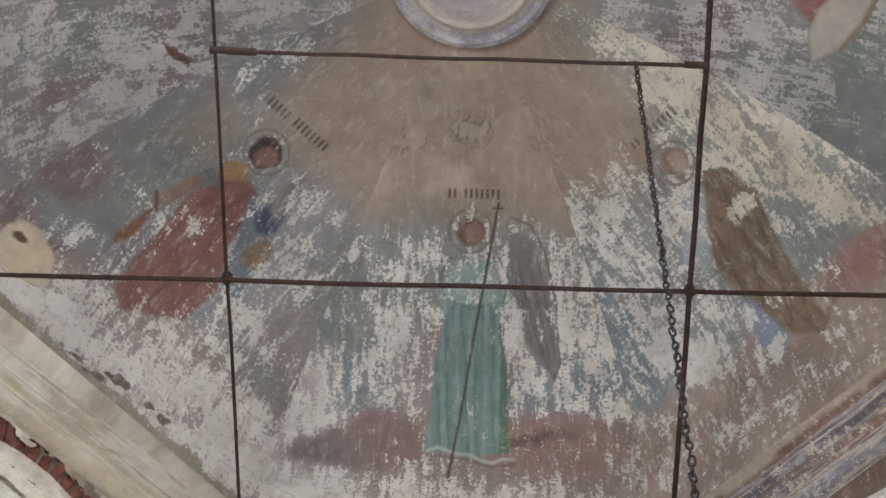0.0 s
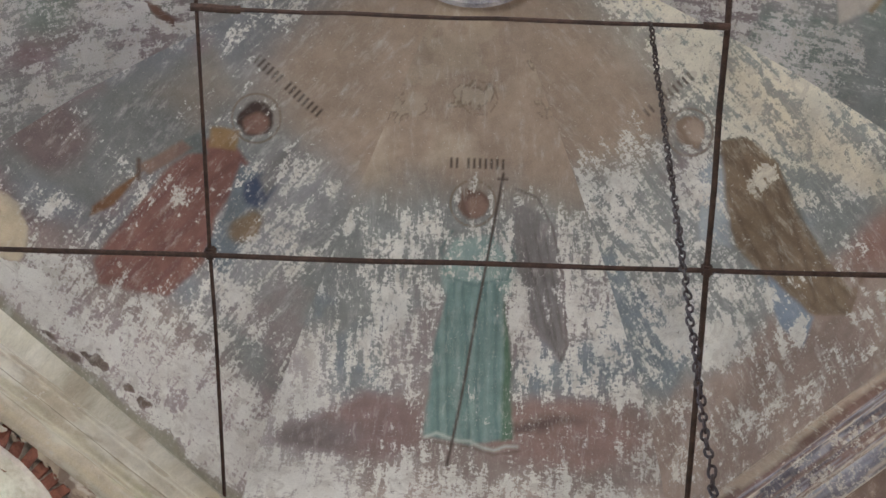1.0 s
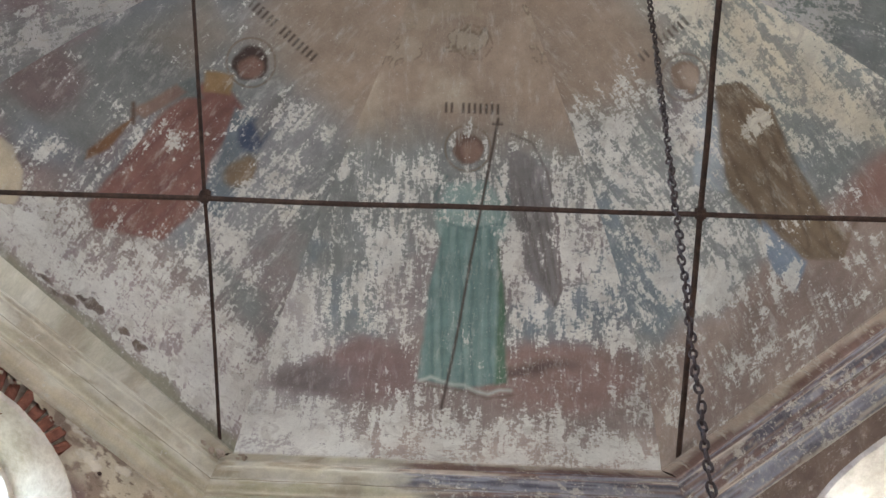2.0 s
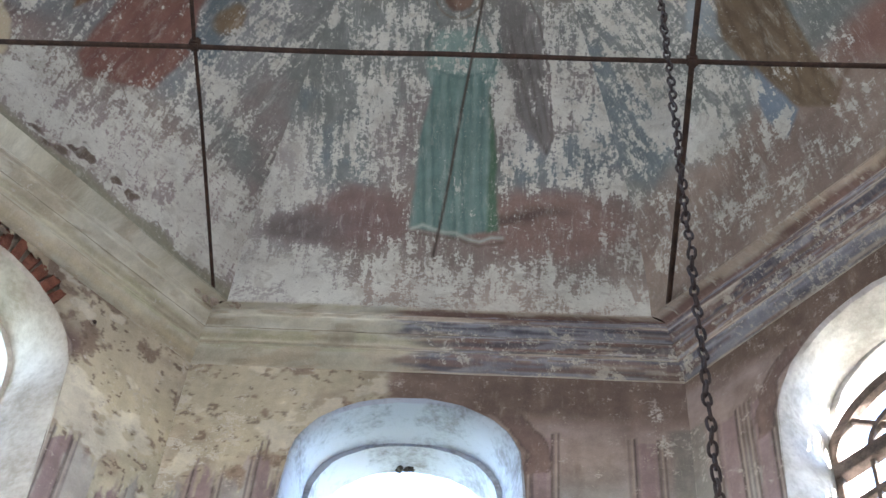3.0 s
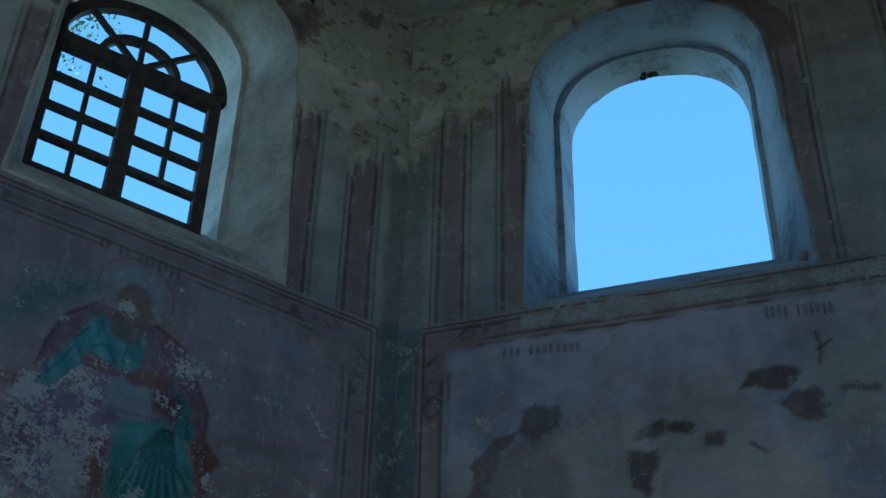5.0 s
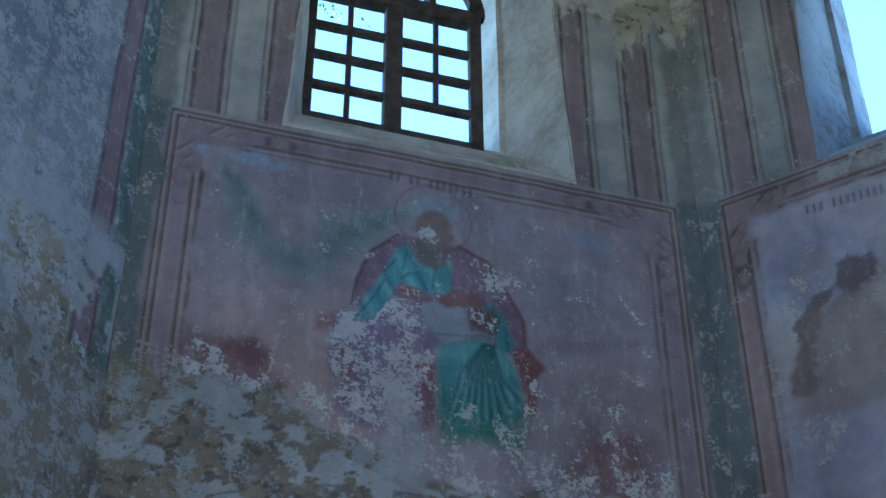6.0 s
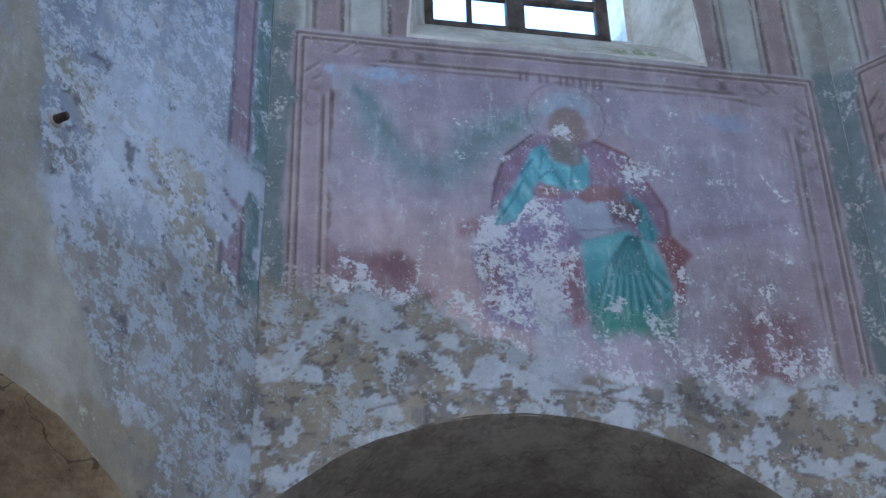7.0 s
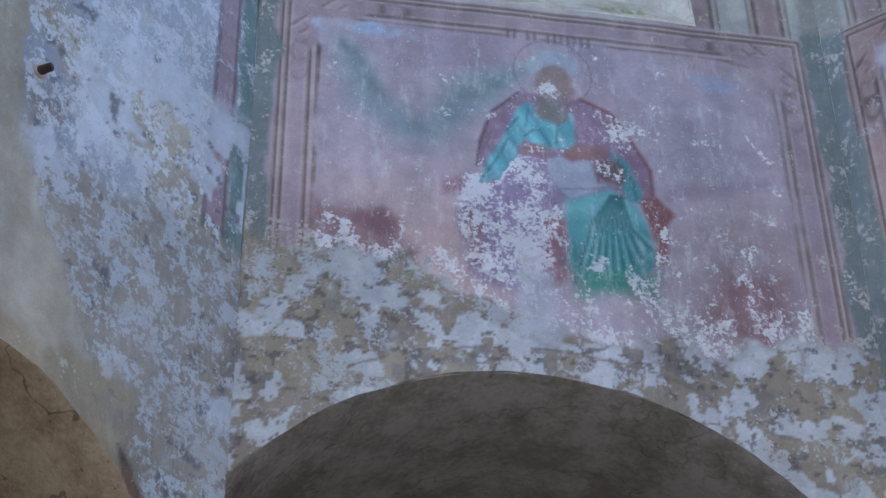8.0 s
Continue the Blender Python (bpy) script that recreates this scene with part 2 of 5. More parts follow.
class Canvas:
    """Colours laid on a sheet of vertices: coordinates U to the right and V up, in metres."""

    def __init__(self, U, V, base, ground, keep, seed=0):
        self.u0, self.v0, self.seed = U, V, seed
        self.u = U + 0.05 * fbm(U * 5, V * 5, seed + 1)
        self.v = V + 0.05 * fbm(U * 5, V * 5, seed + 5)
        self.col = np.tile(np.asarray(base, float), (len(U), 1))
        self.ground = np.tile(np.asarray(ground, float), (len(U), 1))
        self.keep = np.full(len(U), float(keep))

    def lay(self, d, colour=None, keep=None, soft=0.02, strength=1.0, ground=None):
        """Lay colour where the distance d is below zero."""
        a = np.clip(0.5 - d / (2 * soft), 0, 1)
        a = (a * a * (3 - 2 * a)) * strength
        if colour is not None:
            self.col += a[:, None] * (np.asarray(colour) - self.col)
        if keep is not None:
            self.keep += a * (keep - self.keep)
        if ground is not None:
            self.ground += a[:, None] * (np.asarray(ground) - self.ground)
        return self

    def rect(self, u0, u1, v0, v1, sharp=False):
        u, v = (self.u0, self.v0) if sharp else (self.u, self.v)
        return np.maximum(np.abs(u - (u0 + u1) / 2) - abs(u1 - u0) / 2, np.abs(v - (v0 + v1) / 2) - abs(v1 - v0) / 2)

    def oval(self, cu, cv, ru, rv=None, turn=0.0, rough=True):
        rv = rv or ru
        u, v = (self.u, self.v) if rough else (self.u0, self.v0)
        c, s = math.cos(radians(turn)), math.sin(radians(turn))
        x, y = (u - cu) * c + (v - cv) * s, -(u - cu) * s + (v - cv) * c
        return (np.sqrt((x / ru) ** 2 + (y / rv) ** 2 + 1e-9) - 1) * min(ru, rv)

    def poly(self, pts, rough=0.35):
        u, v = self.u0 + rough * (self.u - self.u0), self.v0 + rough * (self.v - self.v0)
        best, sign = np.full(len(u), 1e9), np.ones(len(u))
        for (ax, ay), (bx, by) in zip(pts, pts[1:] + pts[:1]):
            ex, ey, wx, wy = bx - ax, by - ay, u - ax, v - ay
            t = np.clip((wx * ex + wy * ey) / (ex * ex + ey * ey + 1e-12), 0, 1)
            best = np.minimum(best, (wx - ex * t) ** 2 + (wy - ey * t) ** 2)
            c1, c2, c3 = v >= ay, v < by, ex * wy > ey * wx
            sign = np.where((c1 & c2 & c3) | (~c1 & ~c2 & ~c3), -sign, sign)
        return sign * np.sqrt(best)

    def stroke(self, pts, width):
        best = np.full(len(self.u0), 1e9)
        for (ax, ay), (bx, by) in zip(pts, pts[1:]):
            ex, ey, wx, wy = bx - ax, by - ay, self.u0 - ax, self.v0 - ay
            t = np.clip((wx * ex + wy * ey) / (ex * ex + ey * ey + 1e-12), 0, 1)
            best = np.minimum(best, (wx - ex * t) ** 2 + (wy - ey * t) ** 2)
        return np.sqrt(best) - width / 2

    def clouds(self, colour, scale, level, soft=0.12, strength=1.0, keep=None, stretch=1.0, seed=0, within=None):
        n = fbm(self.u0 * scale, self.v0 * scale * stretch, self.seed + seed + 11, 5)
        a = np.clip((n - level) / soft, 0, 1) * strength
        if within is not None:
            a = a * np.clip(0.5 - within / 0.12, 0, 1)
        if colour is not None:
            self.col += a[:, None] * (np.asarray(colour) - self.col)
        if keep is not None:
            self.keep += a * (keep - self.keep)
        return self


def sheet(name, us, vs, place, painter, material, hole=None):
    """A grid of vertices over us and vs with an optional opening, placed by place(U, V), coloured by painter(U, V)."""
    us, vs = np.asarray(us), np.asarray(vs)
    nu, nv = len(us), len(vs)
    U, V = (a.ravel() for a in np.meshgrid(us, vs))
    q = np.arange(nu * nv).reshape(nv, nu)
    quads = np.stack([q[:-1, :-1], q[:-1, 1:], q[1:, 1:], q[1:, :-1]], -1).reshape(-1, 4)
    if hole:
        d = hole(U, V)
        quads = quads[(d[quads] > 0).any(1)]
        step = 1e-3
        gu, gv = (hole(U + step, V) - d) / step, (hole(U, V + step) - d) / step
        inside = d < 0
        norm = np.maximum(gu**2 + gv**2, 1e-6)
        U = np.where(inside, U - d * gu / norm, U)
        V = np.where(inside, V - d * gv / norm, V)
    used = np.unique(quads)
    again = np.full(nu * nv, -1)
    again[used] = np.arange(len(used))
    quads, U, V = again[quads], U[used], V[used]
    co = place(U, V)
    me = bpy.data.meshes.new(name)
    me.vertices.add(len(U))
    me.vertices.foreach_set("co", np.asarray(co, np.float32).ravel())
    me.loops.add(quads.size)
    me.loops.foreach_set("vertex_index", quads.ravel().astype(np.int32))
    me.polygons.add(len(quads))
    me.polygons.foreach_set("loop_start", np.arange(0, quads.size, 4, dtype=np.int32))
    me.polygons.foreach_set("use_smooth", np.ones(len(quads), bool))
    me.update(calc_edges=True)
    c = painter(U, V)
    n = len(U)
    drip = 1 + (0.20 if c.seed < 20 else 0.05) * fbm(c.u0 * 9 + 0.8 * fbm(c.u0 * 3, c.v0 * 3, c.seed + 61, 2), c.v0 * 0.8, c.seed + 51, 3) + 0.16 * fbm(c.u0 * 2.4, c.v0 * 2.4, c.seed + 57, 4)
    c.col = c.col * drip[:, None]
    for key, kind, data in (("pigment", "FLOAT_COLOR", np.c_[np.clip(c.col, 0, 1), np.ones(n)]), ("ground", "FLOAT_COLOR", np.c_[np.clip(c.ground, 0, 1), np.ones(n)])):
        me.attributes.new(key, kind, "POINT").data.foreach_set("color", data.astype(np.float32).ravel())
    me.attributes.new("keep", "FLOAT", "POINT").data.foreach_set("value", c.keep.astype(np.float32))
    me.attributes.new("st", "FLOAT_VECTOR", "POINT").data.foreach_set("vector", np.c_[c.u0, c.v0, np.full(n, c.seed * 3.7)].astype(np.float32).ravel())
    return link_mesh(name, me, material)

# ---- plan ----
# facets in turn: bearing of the outward normal, apothem, half width
FACETS = {"north": (90, 4.0, 1.737), "north_west": (135, 4.057, 1.6), "west": (180, 4.0, 1.737), "south_west": (225, 4.057, 1.6),
          "south": (270, 4.0, 1.737), "south_east": (315, 4.057, 1.6), "east": (0, 4.0, 1.737), "north_east": (45, 4.057, 1.6)}
ORDER = list(FACETS)
Z_FOOT, A_FOOT, RISE, RING = 11.58, 3.56, 2.3, 0.6
WALL_TOP, REVEAL = 11.75, 0.75


def axes_of(face):
    t = radians(FACETS[face][0])
    return np.array([math.cos(t), math.sin(t), 0.0]), np.array([math.sin(t), -math.cos(t), 0.0])


def on_wall(face, depth=0.0, rough=0.0):
    """Placing on a facet's wall: U to the right as seen from inside, V the height, depth outwards."""
    n, r = axes_of(face)
    a = FACETS[face][1] + depth
    seed = ORDER.index(face)

    def place(U, V):
        d = rough * (fbm(U * 1.3, V * 1.3, seed, 3) + 0.25 * fbm(U * 9, V * 9, seed + 4, 3))
        return n * (a + d)[:, None] + r * U[:, None] + np.array([0, 0, 1.0]) * V[:, None] if rough else n * a + r * U[:, None] + np.array([0, 0, 1.0]) * V[:, None]
    return place


def face_matrix(face, u=0.0, v=0.0, depth=0.0):
    """Local x to the right, y outwards, z up, at a spot of a facet's wall."""
    n, r = axes_of(face)
    o = n * (FACETS[face][1] + depth) + r * u + np.array([0, 0, v])
    return Matrix(((r[0], n[0], 0, o[0]), (r[1], n[1], 0, o[1]), (0, 0, 1, o[2]), (0, 0, 0, 1)))


def arch_gap(U, V, c, hw, spring, top, sill, power=2.4, taper=0.0):
    rise = top - spring
    hw = hw * (1 - taper * np.clip((V - sill) / (spring - sill), 0, 1))
    e = ((np.abs(U - c) / hw) ** power + (np.maximum(V - spring, 0) / rise) ** power + 1e-9) ** (1 / power) - 1
    d = np.where(V > spring, e * rise, np.abs(U - c) - hw)
    return np.maximum(d, sill - V)


BLIND = ("east", "south_east")      # unseen walls without an upper window, closed to keep the sun out
# unseen low openings, added to hold the fill lamps
LAMP_OPENINGS = {f: dict(c=0.0, hw=0.78, spring=3.7, top=4.25, sill=1.1) for f in ("south_west", "south_east", "east")}
WINDOWS = {f: dict(c={"north": -0.15, "north_east": -0.15}.get(f, 0.0), hw=0.845 if FACETS[f][2] > 1.7 else 0.84) for f in ORDER}
ARCHES = {"north_west": dict(c=-0.20, hw=1.86, spring=4.1, top=6.05, sill=-0.5, power=2.0), "west": dict(c=0.0, hw=1.70, spring=3.2, top=5.42, sill=-0.5, power=2.6)}


def brick_gap(U, V):
    """Where the plaster has fallen from the brick arch over the north-west window."""
    d = arch_gap(U, V, 0.0, 0.84, 10.42, 11.12, 8.5, 2.1) - 0.19 - 0.12 * fbm(U * 6, V * 6, 77, 2) - 0.09 * fbm(U * 19, V * 19, 78, 2)
    return np.maximum(d, np.maximum(np.maximum(-0.42 - U, 10.62 - V), U - 0.54 + 0.3 * (11.1 - V)))


def openings(face):
    w, a = WINDOWS[face], ARCHES.get(face)

    def hole(U, V):
        d = arch_gap(U, V, w["c"], w["hw"], 10.42, 11.12, 8.5, 2.1, 0.10) if face not in BLIND else np.full(len(U), 9.0)
        if face == "north_west":
            d = np.minimum(d, brick_gap(U, V))
        if face in LAMP_OPENINGS:
            d = np.minimum(d, arch_gap(U, V, **LAMP_OPENINGS[face]))
        return np.minimum(d, arch_gap(U, V, **a)) if a else d
    return hole


# ---- painted walls ----
CREAM, WHITE = v_col(176, 166, 142), v_col(196, 189, 174)
GREEN_BAND, PURPLE = w_col(84, 104, 112), w_col(120, 104, 122)


def upright_bands(c, face):
    """The painted pilasters beside the windows and at the corners."""
    half, w = FACETS[face][2], WINDOWS[face]
    brown, line = v_col(130, 108, 106), v_col(66, 54, 50)
    for s in (-1, 1):
        c.lay(c.rect(s * half - 0.13, s * half + 0.13, 0, 10.9), v_col(116, 111, 103), 0.72, 0.03, 0.8, ground=v_col(160, 152, 140))
        for u0, u1 in ((w["c"] + s * (w["hw"] - 0.02), w["c"] + s * (w["hw"] + 0.12)), (s * (half - 0.38), s * (half - 0.22))):
            c.lay(c.rect(u0, u1, 8.45, 10.75), brown, 0.80, 0.012)
            for u, side in ((u0, -s), (u1, s)):
                wob = 0.006 * fbm(c.v0 * 2.0, c.u0 * 0, 9 + ORDER.index(face), 3)
                for off, wide, tone, much in ((0.0, 0.010, line, 0.9), (0.036, 0.007, line, 0.75), (0.018, 0.010, v_col(158, 138, 124), 0.55), (-0.03, 0.008, v_col(150, 128, 118), 0.35)):
                    c.lay(np.maximum(np.abs(c.u0 - u - side * off + wob) - wide, np.maximum(8.45 - c.v, c.v - 10.8)), tone, 0.74, 0.010, much)


def arch_band(c, face):
    """The brown painted border round a window's arch."""
    w = WINDOWS[face]
    gap = lambda u, v: arch_gap(u, v, w["c"], w["hw"], 10.42, 11.12, 8.5, 2.1, 0.10)
    d, e = gap(c.u, c.v), 1e-3
    d = d / np.maximum(np.hypot(gap(c.u + e, c.v) - d, gap(c.u, c.v + e) - d) / e, 0.3)
    c.lay(np.maximum(np.abs(d - 0.11) - 0.07, 10.4 - c.v), v_col(112, 90, 82), 0.84, 0.012)
    for off in (0.04, 0.18):
        c.lay(np.maximum(np.abs(d - off) - 0.007, 10.4 - c.v), v_col(76, 62, 56), 0.84, 0.01, 0.8)


def paint_upper(U, V, face):
    c = Canvas(U, V, v_col(146, 127, 117), v_col(166, 152, 140), 0.78, ORDER.index(face))
    c.clouds(v_col(120, 104, 98), 0.9, 0.02, 0.3, 0.7)
    c.clouds(v_col(154, 136, 118), 1.6, 0.1, 0.3, 0.6, seed=3)
    c.clouds(v_col(106, 88, 78), 2.6, 0.16, 0.2, 0.6, seed=17, stretch=0.5)
    c.lay(c.v - 10.35 - 0.5 * fbm(c.u * 1.5, c.v, 44), v_col(168, 162, 152) if face == "north_west" else v_col(150, 145, 137), 0.74, 0.35, 0.75)
    c.clouds(v_col(128, 130, 124), 1.3, 0.06, 0.2, 0.6, seed=51, within=c.v - 10.1)
    upright_bands(c, face)
    arch_band(c, face)
    return c


def frame_of_picture(c, u0, u1, top, bottom, paint, line, light, step=0.16, band=0.24):
    """A painted border with stepped corners round a wall picture: outer edge, band, inner edge."""
    c.lay(c.rect(u0, u1, bottom, top), paint, 0.78, 0.012)
    for k, off in enumerate((0.0, 0.035, band - 0.045, band)):
        pts = [(u0 + off, bottom), (u0 + off, top - off), (u1 - off, top - off), (u1 - off, bottom)]
        c.lay(c.stroke(pts, 0.050), light, 0.80, 0.010, 0.45)
        c.lay(c.stroke(pts, 0.018), line, 0.84, 0.007, 0.95)
    for s, e in ((1, u0), (-1, u1)):
        for k in range(3):
            for cu, cv in ((e + s * (0.34 + 0.13 * k), top - band * 0.5), (e + s * band * 0.5, top - 0.34 - 0.13 * k)):
                along = cv > top - band
                ring = np.abs(c.oval(cu, cv, 0.075 if along else 0.045, 0.045 if along else 0.075, 0, False)) - 0.007
                c.lay(ring + 0.010, light, 0.80, 0.010, 0.35)
                c.lay(ring + 0.02 * fbm(c.u0 * 9, c.v0 * 9, 41, 2), line, 0.78, 0.010, 0.55)
        for a, b in (((0.04, 0.30), (0.30, 0.04)), ((0.10, 0.34), (0.34, 0.10)), ((0.03, 0.10), (0.20, 0.27)), ((0.10, 0.03), (0.27, 0.20))):
            c.lay(c.stroke([(e + s * a[0], top - a[1]), (e + s * b[0], top - b[1])], 0.014), line, 0.80, 0.010, 0.6)
            c.lay(c.stroke([(e + s * (a[0] + 0.014), top - a[1] - 0.014), (e + s * (b[0] + 0.014), top - b[1] - 0.014)], 0.010), light, 0.84, 0.008, 0.6)
        c.lay(c.oval(e + s * 0.17, top - 0.17, 0.03, 0.03), lin(96, 110, 150), 0.8, 0.02, 0.5)
        pts = [(e + s * band, top - band - 2 * step), (e + s * (band + 0.03), top - band - step), (e + s * (band + step), top - band - 0.03), (e + s * (band + 2 * step), top - band)]
        tri = [(e + s * band * 0.7, top - band - 2 * step), pts[1], pts[2], (e + s * (band + 2 * step), top - band * 0.7), (e + s * band * 0.7, top - band * 0.7)]
        c.lay(c.poly(tri, 0.1), paint, 0.8, 0.015)
        c.lay(c.stroke(pts, 0.022), line, 0.8, 0.012, 0.9)
    return c


def folds(c, region, colour, spacing, lean=0.0, seed=0):
    wave = np.sin((c.u0 + lean * c.v0 + 0.05 * fbm(c.u0 * 3, c.v0 * 1.2, seed)) * 2 * math.pi / spacing)
    a = np.clip(0.5 - region / 0.03, 0, 1) * np.clip((wave - 0.10) * 1.2, 0, 1) * 0.38
    c.col += a[:, None] * (np.asarray(colour) - c.col)


def bars_of_writing(c, u0, u1, v, high, colour, slope=0.0, gaps=(), count=10):
    """Unreadable lettering as plain upright bars."""
    step = (u1 - u0) / count
    for k in range(count):
        if k in gaps:
            continue
        u, vv = u0 + step * (k + 0.5), v + slope * (u0 + step * (k + 0.5) - u0)
        c.lay(c.rect(u - step * 0.3, u + step * 0.12, vv - high / 2, vv + high / 2, True), colour, 0.86, 0.008, 0.9)


def paint_north(U, V):
    c = paint_upper(U, V, "north")
    # damp-washed cream on one side above, brown bare zone on the other
    edge = c.u - 0.28 * fbm(c.v * 2, c.u * 2, 3)
    ragged = 0.75 * fbm(c.u * 7, c.v * 0.7, 6, 5) + 0.35 * fbm(c.u * 31, c.v * 1.3, 7, 3) + 0.3 * fbm(c.u * 3, c.v * 2, 8, 3)
    c.lay(np.maximum(edge + 0.30, 10.25 - c.v + 0.45 * (c.u + 1.0) + ragged), v_col(170, 158, 131), 0.74, 0.06, ground=v_col(186, 176, 158))
    cream = np.maximum(edge + 0.30, 10.2 - c.v + 0.45 * (c.u + 1.0) + ragged)
    c.clouds(v_col(150, 133, 110), 1.8, 0.05, 0.2, 0.8, seed=23, within=cream)
    c.clouds(v_col(126, 102, 84), 5.0, 0.22, 0.10, 0.8, seed=29, within=cream)
    c.clouds(v_col(108, 88, 72), 19.0, 0.37, 0.06, 0.8, seed=75, within=cream)
    c.clouds(v_col(194, 184, 162), 3.4, 0.16, 0.08, 0.7, seed=77, within=cream)
    c.clouds(None, 2.2, 0.05, 0.2, 1.0, keep=0.58, seed=33, within=cream + np.clip(c.v - 10.75, 0, 1))
    c.lay(np.maximum(-edge - 0.25, 10.95 - c.v), v_col(112, 92, 80), 0.76, 0.12)
    # pale flakes down the corner band
    for u, v, ru, rv in ((1.52, 10.99, 0.05, 0.12), (1.55, 10.74, 0.05, 0.12), (1.47, 9.37, 0.05, 0.12), (1.47, 9.13, 0.05, 0.12), (1.49, 8.44, 0.05, 0.08), (1.57, 8.7, 0.05, 0.08)):
        c.lay(c.oval(u, v, ru, rv) + 0.03 * fbm(c.u0 * 16, c.v0 * 9, 36, 3), None, 0.40, 0.05, ground=v_col(196, 190, 176))
    # lower picture
    c.lay(c.rect(-1.8, 1.8, 0, 8.50), v_col(134, 118, 116), 0.78, 0.03, ground=v_col(160, 150, 144))
    frame_of_picture(c, -1.62, 1.58, 8.46, 4.0, v_col(144, 116, 110), v_col(84, 66, 62), v_col(158, 136, 126), 0.12, 0.19)
    inner = c.rect(-1.43, 1.39, 4.0, 8.26)
    c.lay(inner, v_col(166, 152, 158), 0.84, 0.03, ground=v_col(174, 164, 154))
    c.clouds(v_col(140, 136, 152), 0.9, 0.0, 0.25, 0.8, within=inner)
    c.clouds(v_col(146, 126, 122), 2.1, 0.1, 0.2, 0.6, within=inner, seed=41)
    c.clouds(v_col(172, 156, 144), 1.3, 0.06, 0.25, 0.8, within=c.rect(-1.4, 1.36, 4, 7.9), seed=5)
    c.clouds(None, 1.2, 0.12, 0.2, 1.0, keep=0.62, seed=8, within=c.rect(-1.8, 1.8, 4, 8.7))
    # worn ledge of the frame under the sill
    c.lay(c.rect(-1.0, 1.2, 8.34, 8.44), v_col(140, 128, 116), 0.5, 0.02)
    c.lay(c.oval(1.35, 8.35, 0.40, 0.30), None, 0.48, 0.2)
    c.lay(c.oval(1.05, 7.6, 0.6, 0.5), v_col(156, 146, 132), 0.7, 0.3, 0.8)
    # dark blotches
    dark = v_col(92, 74, 66)
    for pts, much in (([(-1.34, 7.0), (-1.30, 7.2), (-1.26, 7.42), (-1.15, 7.56), (-1.04, 7.6), (-0.94, 7.76), (-0.8, 7.74), (-0.8, 7.59), (-0.92, 7.54), (-1.01, 7.56), (-1.1, 7.47), (-1.18, 7.3), (-1.22, 7.0)], 0.75),
                      ([(0.16, 7.67), (0.22, 7.79), (0.32, 7.82), (0.42, 7.81), (0.48, 7.7), (0.43, 7.65), (0.33, 7.64), (0.26, 7.7)], 0.9), ([(0.44, 7.61), (0.59, 7.62), (0.6, 7.41), (0.46, 7.42), (0.39, 7.56)], 0.8),
                      ([(-0.37, 7.47), (-0.27, 7.53), (-0.15, 7.49), (-0.07, 7.42), (-0.17, 7.45), (-0.26, 7.43)], 0.9), ([(-0.42, 7.35), (-0.3, 7.35), (-0.29, 7.22), (-0.35, 7.04), (-0.43, 7.13)], 0.85),
                      ([(-0.04, 7.41), (0.06, 7.38), (0.04, 7.32), (-0.02, 7.35)], 0.8), ([(0.72, 7.62), (0.92, 7.58), (0.90, 7.53), (0.70, 7.56)], 0.7)):
        c.lay(c.poly(pts, 0.8) - 0.008 + 0.055 * fbm(c.u0 * 11, c.v0 * 13, 15, 5), dark, 0.78, 0.018, much)
    mound = c.poly([(-1.36, 6.8), (-1.30, 7.2), (-1.20, 7.46), (-0.92, 7.56), (-0.76, 7.3), (-0.74, 6.8)], 0.6)
    c.lay(mound, v_col(128, 108, 100), 0.80, 0.06, 0.6)
    c.lay(c.stroke([(0.62, 7.99), (0.63, 7.86), (0.61, 7.76)], 0.016), v_col(86, 78, 74), 0.8, 0.012)
    c.lay(c.stroke([(0.61, 7.86), (0.69, 7.92)], 0.018), v_col(86, 78, 74), 0.8, 0.012)
    c.lay(c.stroke([(0.20, 7.30), (0.27, 7.23)], 0.020), dark, 0.8, 0.012)
    bars_of_writing(c, 0.36, 0.74, 8.18, 0.085, v_col(84, 82, 86), -0.1, gaps=(4,), count=11)
    bars_of_writing(c, -1.12, -0.66, 8.18, 0.065, v_col(92, 90, 94), -0.08, gaps=(3,), count=12)
    upright_bands_low(c, "north")
    return c


def upright_bands_low(c, face):
    half = FACETS[face][2]
    for s in (-1, 1):
        c.lay(c.rect(s * half - 0.12, s * half + 0.12, 0, 8.5), v_col(100, 105, 102), 0.68, 0.02)


